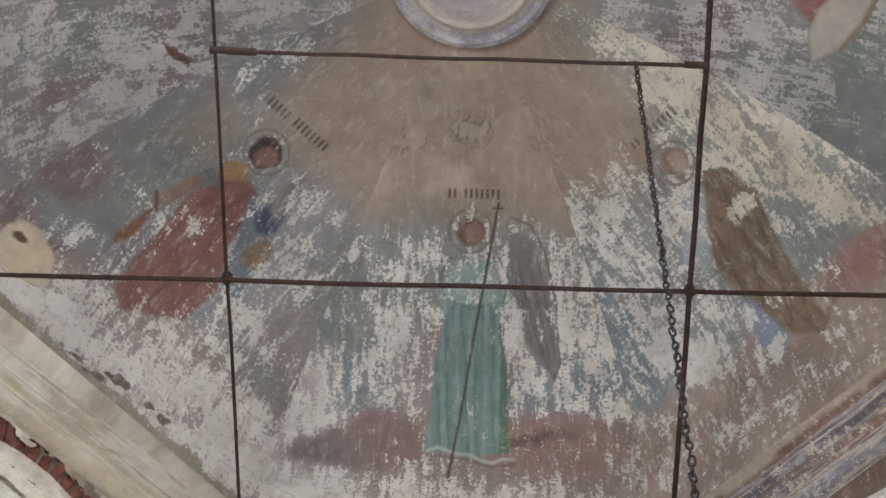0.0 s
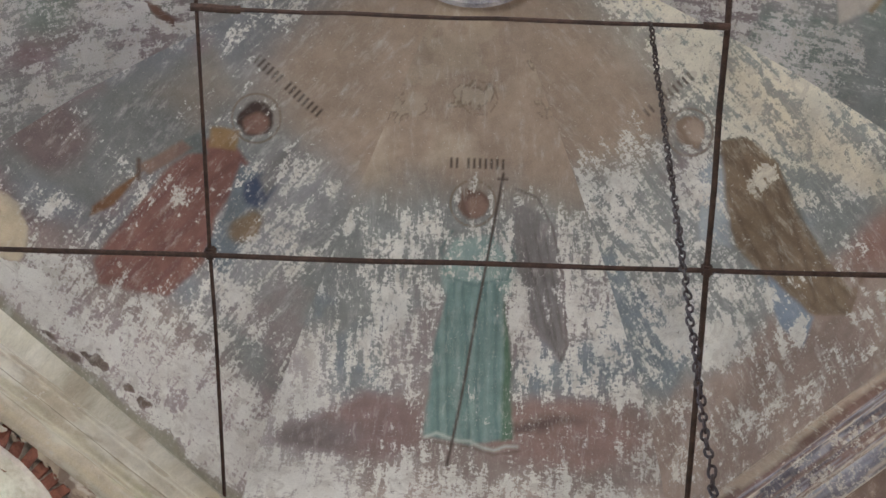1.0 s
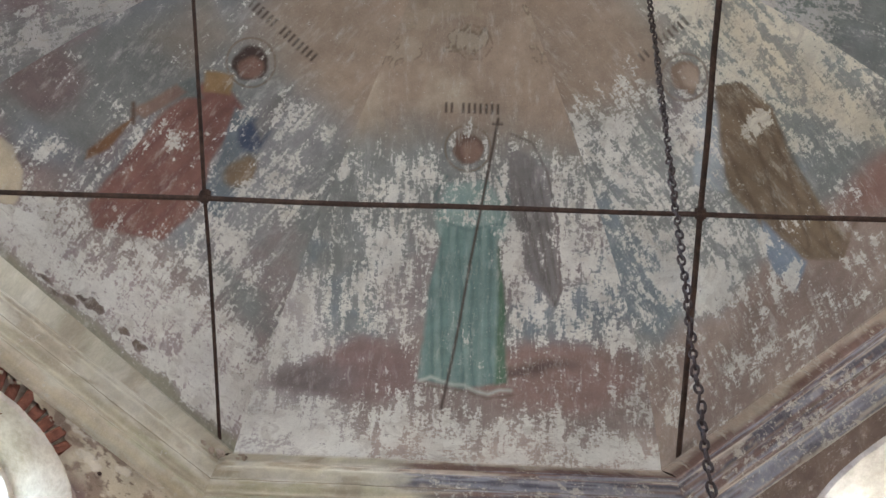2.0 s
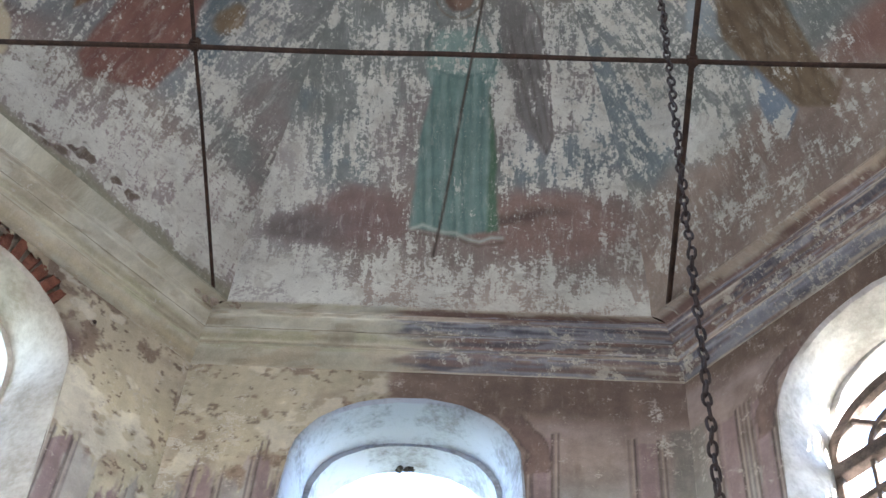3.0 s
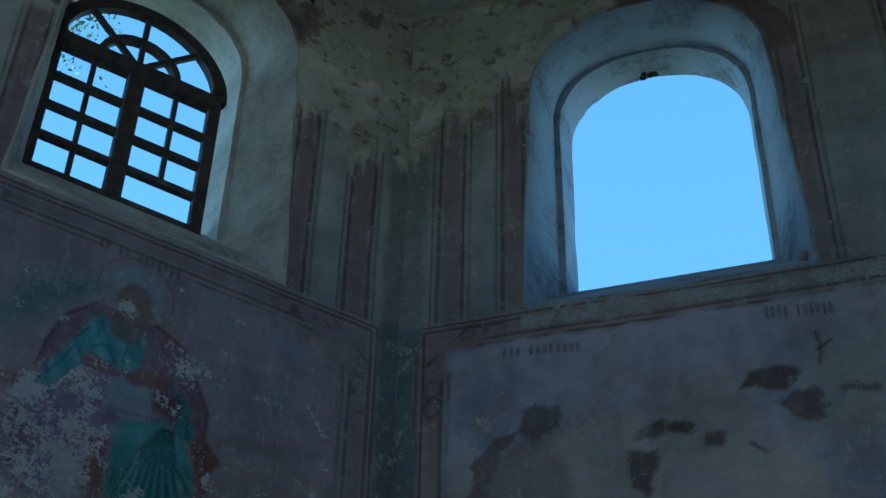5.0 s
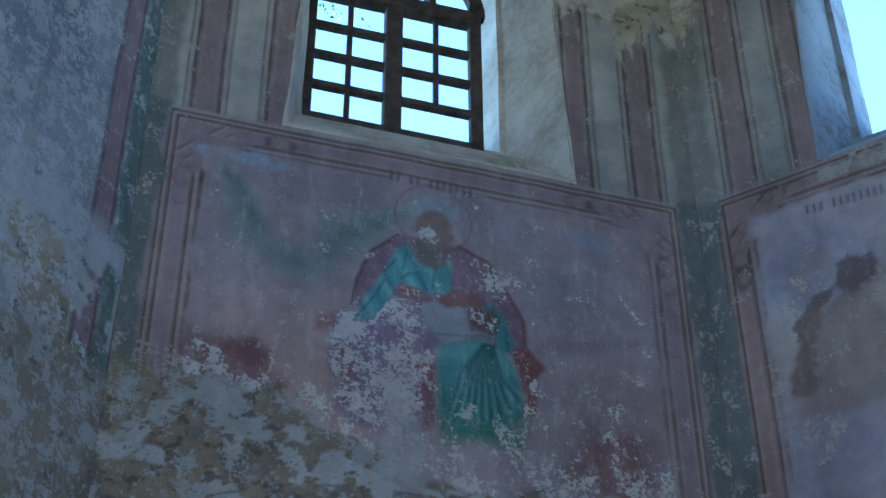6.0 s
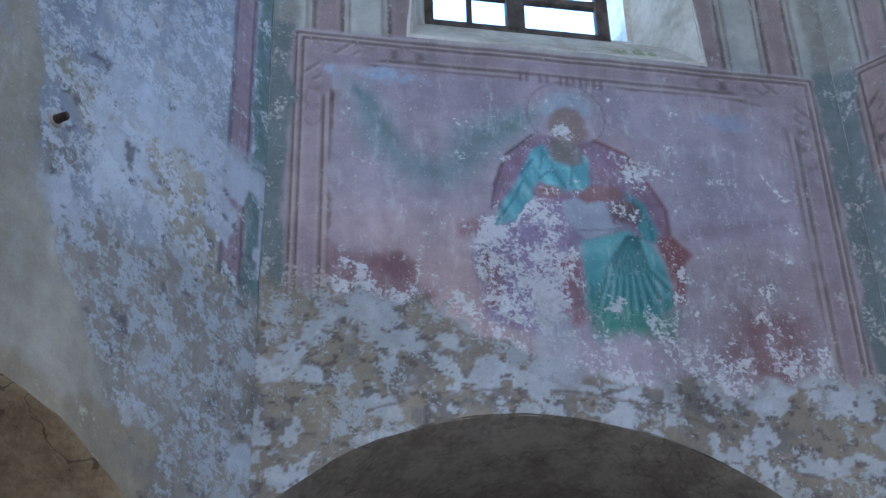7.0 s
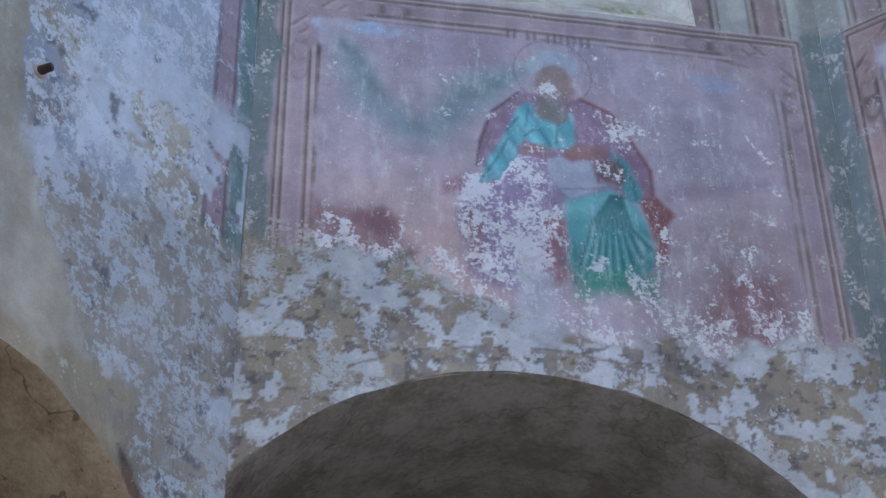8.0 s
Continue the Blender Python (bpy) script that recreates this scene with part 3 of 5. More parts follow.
def paint_north_west(U, V):
    c = paint_upper(U, V, "north_west")
    edge = c.u - 0.3 * fbm(c.v * 2, c.u * 2, 5)
    c.lay(np.maximum(0.75 - edge, 9.95 - c.v + 0.7 * fbm(c.u * 7, c.v * 0.7, 16, 5) + 0.35 * fbm(c.u * 31, c.v * 1.3, 17, 3)), v_col(172, 160, 133), 0.74, 0.05, ground=v_col(188, 178, 162))
    c.lay(10.95 - c.v, v_col(174, 161, 136), 0.80, 0.15)
    c.clouds(v_col(150, 132, 110), 2.0, 0.05, 0.2, 0.8, seed=25, within=9.9 - c.v)
    c.clouds(v_col(112, 90, 76), 5.0, 0.24, 0.10, 0.8, seed=27, within=9.9 - c.v)
    c.clouds(v_col(104, 84, 70), 19.0, 0.36, 0.06, 0.85, seed=71, within=9.9 - c.v)
    c.clouds(v_col(196, 188, 170), 3.2, 0.20, 0.08, 0.7, seed=73, within=9.9 - c.v)
    mauve = w_col(129, 118, 135)
    c.lay(c.rect(-1.8, 1.8, 0, 8.47), mauve, 0.76, 0.02)
    frame_of_picture(c, -1.47, 1.46, 8.44, 4.0, w_col(120, 105, 120), w_col(76, 62, 68), w_col(144, 130, 134), 0.14, 0.20)
    inner = c.rect(-1.26, 1.25, 4.0, 8.23)
    c.lay(inner, mauve, 0.83, 0.015, ground=w_col(168, 168, 184))
    c.clouds(w_col(116, 104, 124), 0.8, 0.0, 0.25, 0.8, within=inner)
    c.clouds(w_col(134, 114, 124), 1.0, 0.08, 0.25, 0.7, seed=4, within=inner)
    c.lay(c.rect(0.35, 1.2, 7.2, 8.1), w_col(114, 110, 132), None, 0.35, 0.75)
    c.lay(c.rect(-1.1, -0.3, 6.3, 7.1), w_col(150, 124, 126), None, 0.35, 0.6)
    c.lay(c.rect(0.55, 1.25, 6.3, 7.2), w_col(110, 99, 112), None, 0.25, 0.75)
    c.lay(c.oval(-1.02, 8.17, 0.17, 0.045) + 0.06 * fbm(c.u0 * 11, c.v0 * 11, 97, 3), w_col(122, 138, 176), 0.70, 0.02, 0.75)
    c.lay(c.oval(0.95, 8.04, 0.15, 0.06) + 0.06 * fbm(c.u0 * 11, c.v0 * 11, 98, 3), w_col(108, 118, 152), 0.76, 0.03, 0.6)
    c.clouds(None, 3.0, 0.12, 0.2, 1.0, keep=0.74, seed=13, within=inner)
    # two blue-grey plumes, red-brown hills
    plume = w_col(98, 110, 124)
    c.lay(c.poly([(-1.20, 8.12), (-1.10, 8.10), (-0.95, 7.84), (-0.86, 7.66), (-0.70, 7.60), (-0.60, 7.84), (-0.38, 7.98), (-0.10, 8.06), (-0.20, 7.86), (-0.42, 7.62), (-0.62, 7.40), (-0.86, 7.42), (-1.10, 7.66)], 0.5), plume, 0.84, 0.09, 0.9)
    c.lay(c.poly([(-1.16, 8.06), (-1.06, 8.02), (-0.90, 7.70), (-0.98, 7.74)]), w_col(82, 96, 104), 0.84, 0.05, 0.8)
    c.lay(c.poly([(-0.52, 7.74), (-0.30, 7.94), (-0.12, 8.0), (-0.34, 7.78)]), w_col(84, 98, 104), 0.84, 0.05, 0.7)
    c.lay(c.poly([(-1.26, 7.0), (-1.19, 6.93), (-1.02, 6.95), (-0.88, 6.93), (-0.83, 6.80), (-0.72, 6.70), (-0.79, 6.63), (-1.07, 6.66), (-1.3, 6.7)], 0.6), w_col(112, 86, 96), 0.82, 0.05, 0.9)
    c.lay(c.oval(-0.93, 6.86, 0.11, 0.09, -20), w_col(98, 70, 80), 0.84, 0.04, 0.8)
    # the seated shape: maroon mantle and seat, teal cloth, pale worn lap
    maroon, teal, deep, pale, line = w_col(98, 72, 88), w_col(70, 122, 140), w_col(40, 78, 96), w_col(112, 164, 182), w_col(62, 50, 62)
    mantle = c.poly([(-0.43, 7.30), (-0.41, 7.46), (-0.34, 7.68), (-0.19, 7.83), (0.15, 7.83), (0.31, 7.75), (0.42, 7.55), (0.50, 7.38), (0.50, 7.16), (0.0, 7.1)])
    c.lay(mantle, w_col(104, 84, 108), 0.70, 0.02)
    folds(c, mantle, maroon, 0.14, 0.5, 12)
    c.lay(c.stroke([(-0.43, 7.30), (-0.41, 7.46), (-0.34, 7.68), (-0.19, 7.83)], 0.014), line, 0.74, 0.008, 0.8)
    c.lay(c.stroke([(0.15, 7.83), (0.31, 7.75), (0.42, 7.55), (0.50, 7.38), (0.50, 7.16)], 0.022), w_col(92, 58, 66), 0.74, 0.010, 0.9)
    c.lay(c.oval(0.55, 7.62, 0.05, 0.20), None, 0.50, 0.1)
    c.lay(c.oval(0.36, 7.58, 0.10, 0.16, -25), None, 0.56, 0.08)
    lap = c.poly([(-0.53, 7.12), (-0.49, 7.23), (-0.37, 7.19), (-0.22, 7.41), (-0.04, 7.33), (0.01, 7.14), (0.04, 6.66), (-0.18, 6.5), (-0.48, 6.6), (-0.53, 6.9)])
    c.lay(lap, w_col(112, 100, 132), 0.56, 0.04)
    folds(c, lap, w_col(92, 66, 92), 0.12, 0.5, 12)
    c.lay(c.poly([(-0.50, 7.0), (-0.42, 7.0), (-0.40, 6.7), (-0.48, 6.66)]), w_col(104, 68, 78), 0.60, 0.03, 0.8)
    c.lay(c.poly([(-0.10, 7.0), (0.02, 7.02), (0.03, 6.62), (-0.08, 6.56)]), w_col(108, 70, 80), 0.60, 0.03, 0.8)
    c.lay(c.oval(-0.16, 6.66, 0.09, 0.28), None, 0.40, 0.08)
    c.lay(c.oval(-0.16, 7.26, 0.14, 0.10), None, 0.46, 0.06)
    c.lay(c.oval(-0.47, 7.12, 0.06, 0.08), None, 0.42, 0.05)
    c.lay(c.poly([(-0.62, 7.18), (-0.51, 7.20), (-0.50, 7.12), (-0.62, 7.10)], 0.8), w_col(108, 72, 82), 0.62, 0.03, 0.8)
    torso = c.poly([(-0.43, 7.18), (-0.39, 7.32), (-0.28, 7.51), (-0.19, 7.73), (-0.13, 7.77), (-0.07, 7.67), (0.10, 7.72), (0.10, 7.48), (-0.06, 7.44), (-0.17, 7.52), (-0.22, 7.38), (-0.33, 7.21)])
    c.lay(torso, teal, 0.86, 0.015)
    folds(c, torso, deep, 0.10, 0.45, 4)
    folds(c, torso, pale, 0.15, 0.40, 6)
    for pts in (((-0.17, 7.53), (-0.10, 7.60), (-0.02, 7.46)), ((-0.26, 7.50), (-0.31, 7.38), (-0.40, 7.22)), ((-0.14, 7.72), (-0.16, 7.60)), ((0.02, 7.66), (0.0, 7.50)), ((-0.20, 7.66), (-0.26, 7.56))):
        c.lay(c.stroke(list(pts), 0.010), deep, 0.86, 0.010, 0.9)
    skirt = c.poly([(0.03, 7.12), (0.27, 7.22), (0.39, 7.14), (0.45, 7.0), (0.49, 6.84), (0.48, 6.75), (0.31, 6.60), (0.10, 6.58), (0.03, 6.70)])
    c.lay(skirt, w_col(62, 114, 126), 0.80, 0.015)
    c.lay(np.maximum(skirt, 7.02 - c.v), w_col(96, 146, 160), None, 0.06, 0.55)
    c.lay(np.maximum(skirt, c.v - 6.80), w_col(44, 92, 92), None, 0.10, 0.6)
    for k in range(9):
        foot = (0.05 + 0.052 * k, 6.60 + 0.004 * k * k)
        knee = (0.16 + 0.026 * k, 6.98)
        c.lay(c.stroke([(0.27 + 0.008 * k, 7.18), knee, foot], 0.016), w_col(30, 70, 80), 0.82, 0.012, 0.75)
        c.lay(c.stroke([(0.29 + 0.008 * k, 7.16), (knee[0] + 0.022, knee[1]), (foot[0] + 0.024, foot[1] + 0.02)], 0.012), w_col(104, 158, 168), 0.82, 0.012, 0.5)
    c.lay(c.rect(0.05, 0.5, 6.54, 6.70), w_col(54, 104, 96), 0.60, 0.05, 0.7)
    chair = c.poly([(0.41, 7.19), (0.52, 7.20), (0.62, 7.09), (0.56, 7.01), (0.55, 6.78), (0.48, 6.76), (0.49, 6.9)])
    c.lay(chair, w_col(98, 62, 68), 0.60, 0.015)
    c.lay(c.oval(0.49, 7.12, 0.05, 0.08), None, 0.44, 0.03)
    c.lay(c.poly([(0.29, 7.48), (0.39, 7.41), (0.44, 7.24), (0.42, 7.15), (0.35, 7.18), (0.31, 7.35)]), w_col(58, 112, 124), 0.82, 0.015)
    c.lay(c.stroke([(0.33, 7.42), (0.40, 7.28), (0.41, 7.18)], 0.016), deep, 0.8, 0.01, 0.8)
    scroll = c.poly([(-0.05, 7.38), (0.04, 7.42), (0.18, 7.40), (0.20, 7.26), (0.28, 7.25), (0.05, 7.13), (-0.01, 7.19), (-0.06, 7.30)])
    c.lay(scroll, w_col(118, 122, 144), 0.84, 0.012)
    c.lay(c.stroke([(-0.01, 7.19), (0.20, 7.22), (0.28, 7.25)], 0.008), w_col(84, 80, 96), 0.84, 0.008, 0.8)
    c.lay(c.poly([(0.02, 7.41), (0.11, 7.51), (0.25, 7.51), (0.29, 7.45), (0.08, 7.38)]), w_col(104, 78, 84), 0.84, 0.015)
    c.lay(c.oval(-0.12, 7.45, 0.07, 0.05), w_col(104, 76, 82), 0.66, 0.02)
    c.lay(c.oval(0.27, 7.35, 0.085, 0.08), w_col(82, 66, 70), 0.62, 0.02)
    c.lay(np.abs(c.oval(0.005, 8.00, 0.215, 0.235, 0, False)) - 0.005, w_col(88, 74, 88), 0.86, 0.006, 0.55)
    c.lay(c.oval(0.02, 8.06, 0.15, 0.11), w_col(120, 130, 152), 0.80, 0.03, 0.8)
    c.lay(c.oval(0.03, 7.94, 0.11, 0.13), w_col(110, 94, 98), 0.78, 0.02)
    c.lay(c.oval(0.01, 7.88, 0.07, 0.08), None, 0.44, 0.02)
    c.lay(c.oval(0.0, 7.74, 0.09, 0.09), w_col(92, 88, 92), 0.82, 0.025)
    c.lay(c.poly([(0.59, 7.28), (1.16, 7.41), (1.16, 7.33), (0.58, 7.18)], 0.3), w_col(98, 84, 102), 0.82, 0.05, 0.6)
    c.lay(c.poly([(0.86, 6.77), (1.16, 6.73), (1.16, 6.49), (1.01, 6.27), (0.82, 6.35), (0.68, 6.47)], 0.8), w_col(98, 72, 80), 0.62, 0.08, 0.85)
    c.lay(c.stroke([(1.05, 7.74), (1.08, 7.64), (1.18, 7.52)], 0.03), None, 0.34, 0.03)
    bars_of_writing(c, -0.25, 0.24, 8.265, 0.075, w_col(86, 70, 86), -0.03, gaps=(2, 5), count=13)
    upright_bands_low(c, "north_west")
    # bare plaster round the arch, its colour darkened to offset the low lamps' light
    edge_v = np.interp(c.u0, [-1.7, -1.07, -0.68, -0.57, -0.2, 0.27, 0.83, 1.0, 1.2, 1.6], [6.76, 6.70, 6.63, 6.48, 6.38, 6.33, 6.22, 6.30, 6.42, 6.34])
    lost = c.v0 - edge_v - 0.16 * fbm(c.u0 * 3.0, c.v0 * 2.0, 21, 5) - 0.10 * fbm(c.u0 * 13, c.v0 * 11, 22, 3)
    c.lay(np.maximum(lost - 0.22, c.v0 - 6.9), None, 0.58, 0.10)
    c.lay(lost, w_col(104, 96, 91), 0.68, 0.03, 1.0, w_col(130, 133, 148))
    c.clouds(w_col(113, 105, 97), 1.7, 0.02, 0.2, 0.9, within=lost, seed=2)
    c.clouds(w_col(90, 85, 90), 6.0, 0.18, 0.10, 0.8, within=lost, seed=7)
    c.clouds(w_col(137, 139, 154), 4.4, 0.14, 0.07, 0.9, within=lost, seed=19, stretch=1.2)
    c.clouds(w_col(142, 145, 162), 11.0, 0.20, 0.06, 0.85, within=lost, seed=83, stretch=0.8)
    c.clouds(w_col(74, 66, 66), 21.0, 0.30, 0.06, 0.8, within=lost, seed=87, stretch=1.4)
    c.clouds(None, 2.1, 0.14, 0.10, 1.0, keep=0.50, seed=89, within=lost)
    c.lay(c.rect(-0.25, -0.05, 6.2, 6.66) + 0.05 * fbm(c.u0 * 9, c.v0 * 5, 91, 3), w_col(140, 142, 160), 0.56, 0.04, 0.7, w_col(146, 149, 168))
    # scored line that follows the arch
    arc = np.abs(np.hypot(c.u0 + 0.20, c.v0 - 4.10) - 2.10 - 0.02 * fbm(c.u0 * 5, c.v0, 93, 3)) - 0.007
    c.lay(np.maximum(arc, 6.0 - c.v0 + 1.2 * (fbm(c.u0 * 6, c.v0 * 0, 3) > 0.05)), w_col(84, 74, 74), 0.9, 0.007, 0.8)
    return c


def paint_west(U, V):
    c = Canvas(U, V, w_col(126, 134, 158), w_col(156, 164, 188), 0.54, 2)
    c.clouds(w_col(108, 116, 142), 0.9, 0.0, 0.3, 0.8)
    c.clouds(w_col(128, 122, 114), 1.3, 0.06, 0.25, 0.9, seed=4, within=c.v - 7.2)
    c.clouds(None, 1.0, 0.0, 0.2, 1.0, keep=0.45, seed=9, within=c.v - 6.9)
    half = FACETS["west"][2]
    c.lay(c.rect(half - 0.12, half + 0.1, 6.45, 12), GREEN_BAND, 0.66, 0.02)
    c.lay(c.rect(half - 0.28, half - 0.14, 6.65, 12), PURPLE, 0.74, 0.012)
    for u in (half - 0.28, half - 0.14):
        c.lay(c.rect(u - 0.01, u + 0.01, 6.6, 12, True), w_col(78, 70, 90), 0.8, 0.01)
    lost = c.v - (6.55 + 0.25 * fbm(c.u * 1.6, c.v, 23, 5))
    c.lay(lost, w_col(115, 112, 114), 0.54, 0.06, 1.0, w_col(138, 146, 170))
    edge = np.interp(c.v0, [5.3, 5.55, 5.8, 6.1, 6.47, 6.97, 7.3], [1.0, 0.86, 0.72, 0.46, 0.34, 0.33, 0.22]) + 0.12 * fbm(c.v0 * 3, c.u0, 9)
    c.lay(c.u0 - edge, w_col(126, 122, 120), 0.95, 0.012)
    c.clouds(w_col(128, 134, 158), 1.0, 0.10, 0.2, 0.8, seed=14, within=c.u0 - edge)
    # yellowed strip above the big arch
    c.lay(np.maximum(c.v - 5.50 - 0.12 * fbm(c.u * 4, c.v * 4, 29), c.u0 - 1.15), w_col(118, 110, 102), 0.8, 0.05, ground=w_col(140, 136, 130))
    flaky = np.maximum(edge - c.u0, c.v0 - 7.4)
    c.clouds(w_col(144, 152, 176), 2.2, 0.14, 0.05, 0.9, seed=61, within=flaky, stretch=0.7)
    c.clouds(w_col(104, 100, 102), 2.8, 0.16, 0.06, 0.8, seed=63, within=np.maximum(flaky, c.v0 - 6.7), stretch=0.7)
    c.clouds(w_col(78, 80, 96), 14.0, 0.34, 0.06, 0.8, seed=65, within=flaky)
    # broken edge of the plaster by the big arch, brick showing
    c.lay(c.poly([(1.08, 5.24), (1.14, 5.20), (1.27, 5.04), (1.22, 4.98), (1.12, 5.12)], 0.8), w_col(62, 52, 48), 0.95, 0.02)
    c.lay(c.poly([(1.14, 5.16), (1.18, 5.14), (1.25, 5.02), (1.20, 5.00), (1.14, 5.10)], 0.8), w_col(94, 74, 66), 0.95, 0.015)
    return c


def paint_other(U, V, face):
    c = paint_upper(U, V, face)
    c.lay(c.rect(-1.8, 1.8, 0, 8.5), v_col(118, 108, 112), 0.72, 0.02)
    frame_of_picture(c, -1.47, 1.46, 8.44, 4.0, v_col(126, 108, 104), v_col(70, 58, 60), v_col(158, 140, 128))
    c.clouds(v_col(98, 104, 118), 0.9, 0.0, 0.25, 0.8, within=c.rect(-1.23, 1.21, 4.0, 8.19))
    return c


def paint_north_east(U, V):
    c = paint_other(U, V, "north_east")
    c.lay(10.85 - c.v + 0.3 * np.abs(c.u), v_col(112, 92, 78), 0.72, 0.1)
    return c


def steps(half, fine, z_fine, z_top=WALL_TOP):
    us = np.linspace(-half, half, max(8, round(2 * half / fine)) + 1)
    lo = np.linspace(0, z_fine, max(6, round(z_fine / max(fine * 8, 0.1))))
    return us, np.r_[lo[:-1], np.linspace(z_fine, z_top, max(8, round((z_top - z_fine) / fine)) + 1)]


PAINTERS = {"north": (paint_north, 0.014, 6.7), "north_west": (paint_north_west, 0.012, 5.0), "west": (paint_west, 0.016, 4.6),
            "north_east": (paint_north_east, 0.018, 7.8)}
for number, face in enumerate(ORDER, 1):
    painter, fine, z_fine = PAINTERS.get(face, (lambda U, V, face=face: paint_other(U, V, face), 0.08, 6.0))
    us, vs = steps(FACETS[face][2], fine, z_fine)
    tagged(sheet("wall_" + face, us, vs, on_wall(face, 0.0, 0.012), painter, FRESCO_WALL, openings(face)),
           "plastered drum wall with faded flaking wall painting" + ("" if face in BLIND else " and an arched window"), "wall", kind="structure")
    w = WINDOWS[face]
    us, vs = np.linspace(-FACETS[face][2] - 0.32, FACETS[face][2] + 0.32, 40), np.linspace(0, 12.4, 110)
    # the north_east hole is widened, unseen, so the sun reaches its reveal
    outer = sheet("wall_" + face + "_outer", us, vs, on_wall(face, REVEAL), lambda U, V: Canvas(U, V, WHITE, CREAM, 0.8), FRESCO_WALL,
                  lambda U, V, w=w, face=face: np.minimum(arch_gap(U, V, w["c"] - 0.05 + (0.43 if face == "north_east" else 0.0), 1.22 if face == "north_east" else 0.80, 10.7, 11.4, 9.15) if face not in BLIND else 9.0, arch_gap(U, V, **dict(ARCHES.get(face, dict(c=0, hw=0.1, spring=-9, top=-8, sill=-10))))))
    tagged(outer, "whitewashed outer face of the drum wall", "wall", kind="structure")


# ---- windows ----
def arch_line(c, hw, spring, top, sill, power=2.4, n=28, taper=0.0):
    wide = hw
    hw = hw * (1 - taper)
    pts = [(c - wide + (wide - hw) * k / 6, sill + (spring - sill) * k / 6) for k in range(6)]
    for k in range(n + 1):
        a = math.pi * (1 - k / n)
        x, y = math.cos(a), math.sin(a)
        q = 2 / power
        pts.append((c + hw * math.copysign(abs(x) ** q, x), spring + (top - spring) * abs(y) ** q))
    return pts + [(c + hw + (wide - hw) * k / 6, spring - (spring - sill) * k / 6) for k in range(1, 7)]


def loft(bm, face, lines, closed=False, jitter=0.0):
    """Skin between lines of (u, v) at given depths behind a facet's wall face."""
    rng = random.Random(5)
    rows = []
    for depth, line in lines:
        m = face_matrix(face)
        rows.append([bm.verts.new(m @ Vector((u + rng.uniform(-jitter, jitter), depth + rng.uniform(-jitter, jitter), v + rng.uniform(-jitter, jitter)))) for u, v in line])
    for a, b in zip(rows, rows[1:]):
        for k in range(len(a) - (0 if closed else 1)):
            j = (k + 1) % len(a)
            bm.faces.new((a[k], a[j], b[j], b[k]))
    return rows


def make_window(face, number):
    w = WINDOWS[face]
    c = w["c"]
    ci = c - (0.08 if FACETS[face][2] < 1.7 else 0.025)
    win = tagged(new("window_%d" % number), "tall arched window with splayed whitewashed reveals", "window", kind="structure")
    bm = bmesh.new()
    timber = FACETS[face][2] < 1.7
    cm, wm, up = (ci + 0.037, 0.637, 0.075) if timber else (ci, 0.675, 0.0)
    rings = [(0.05, arch_line(c, w["hw"] + 0.09, 10.42, 11.21, 8.42, 2.1, taper=0.10)), (-0.008, arch_line(c, w["hw"] + 0.006, 10.42, 11.124, 8.5, 2.1, taper=0.10)), (0.02, arch_line(c, w["hw"] - 0.012, 10.42, 11.105, 8.521, 2.1, taper=0.10)),
             (0.22, arch_line((c + cm) / 2, (w["hw"] + wm) / 2, 10.5, 11.13, 8.74 + up, 2.2, taper=0.07)), (0.45, arch_line(cm, wm, 10.58, 11.19, 8.98 + up, 2.3)),
             (0.455, arch_line(cm, wm - 0.035, 10.56, 11.17, 9.0 + up, 2.2)), (0.60, arch_line(cm, wm - 0.045, 10.58, 11.20, 9.14, 2.2)), (REVEAL + 0.01, arch_line(cm, wm - 0.057, 10.60, 11.25, 9.29, 2.2))]
    if face == "north_east":          # unseen far side splayed out to let sunlight onto the left reveal
        rings[6:] = [(d, [(u if u < cm else cm + (u - cm) * (1 + 3.0 * (d - 0.455)), v) for u, v in line]) for d, line in rings[6:]]
    loft(bm, face, rings, closed=True, jitter=0.004)
    part("reveal", bm, {"north_west": STAINED_LIT_WASH, "north_east": SUNLIT_WASH}.get(face, SKYLIT_WASH), win, "whitewashed stained plaster reveal", True)
    return win, ci


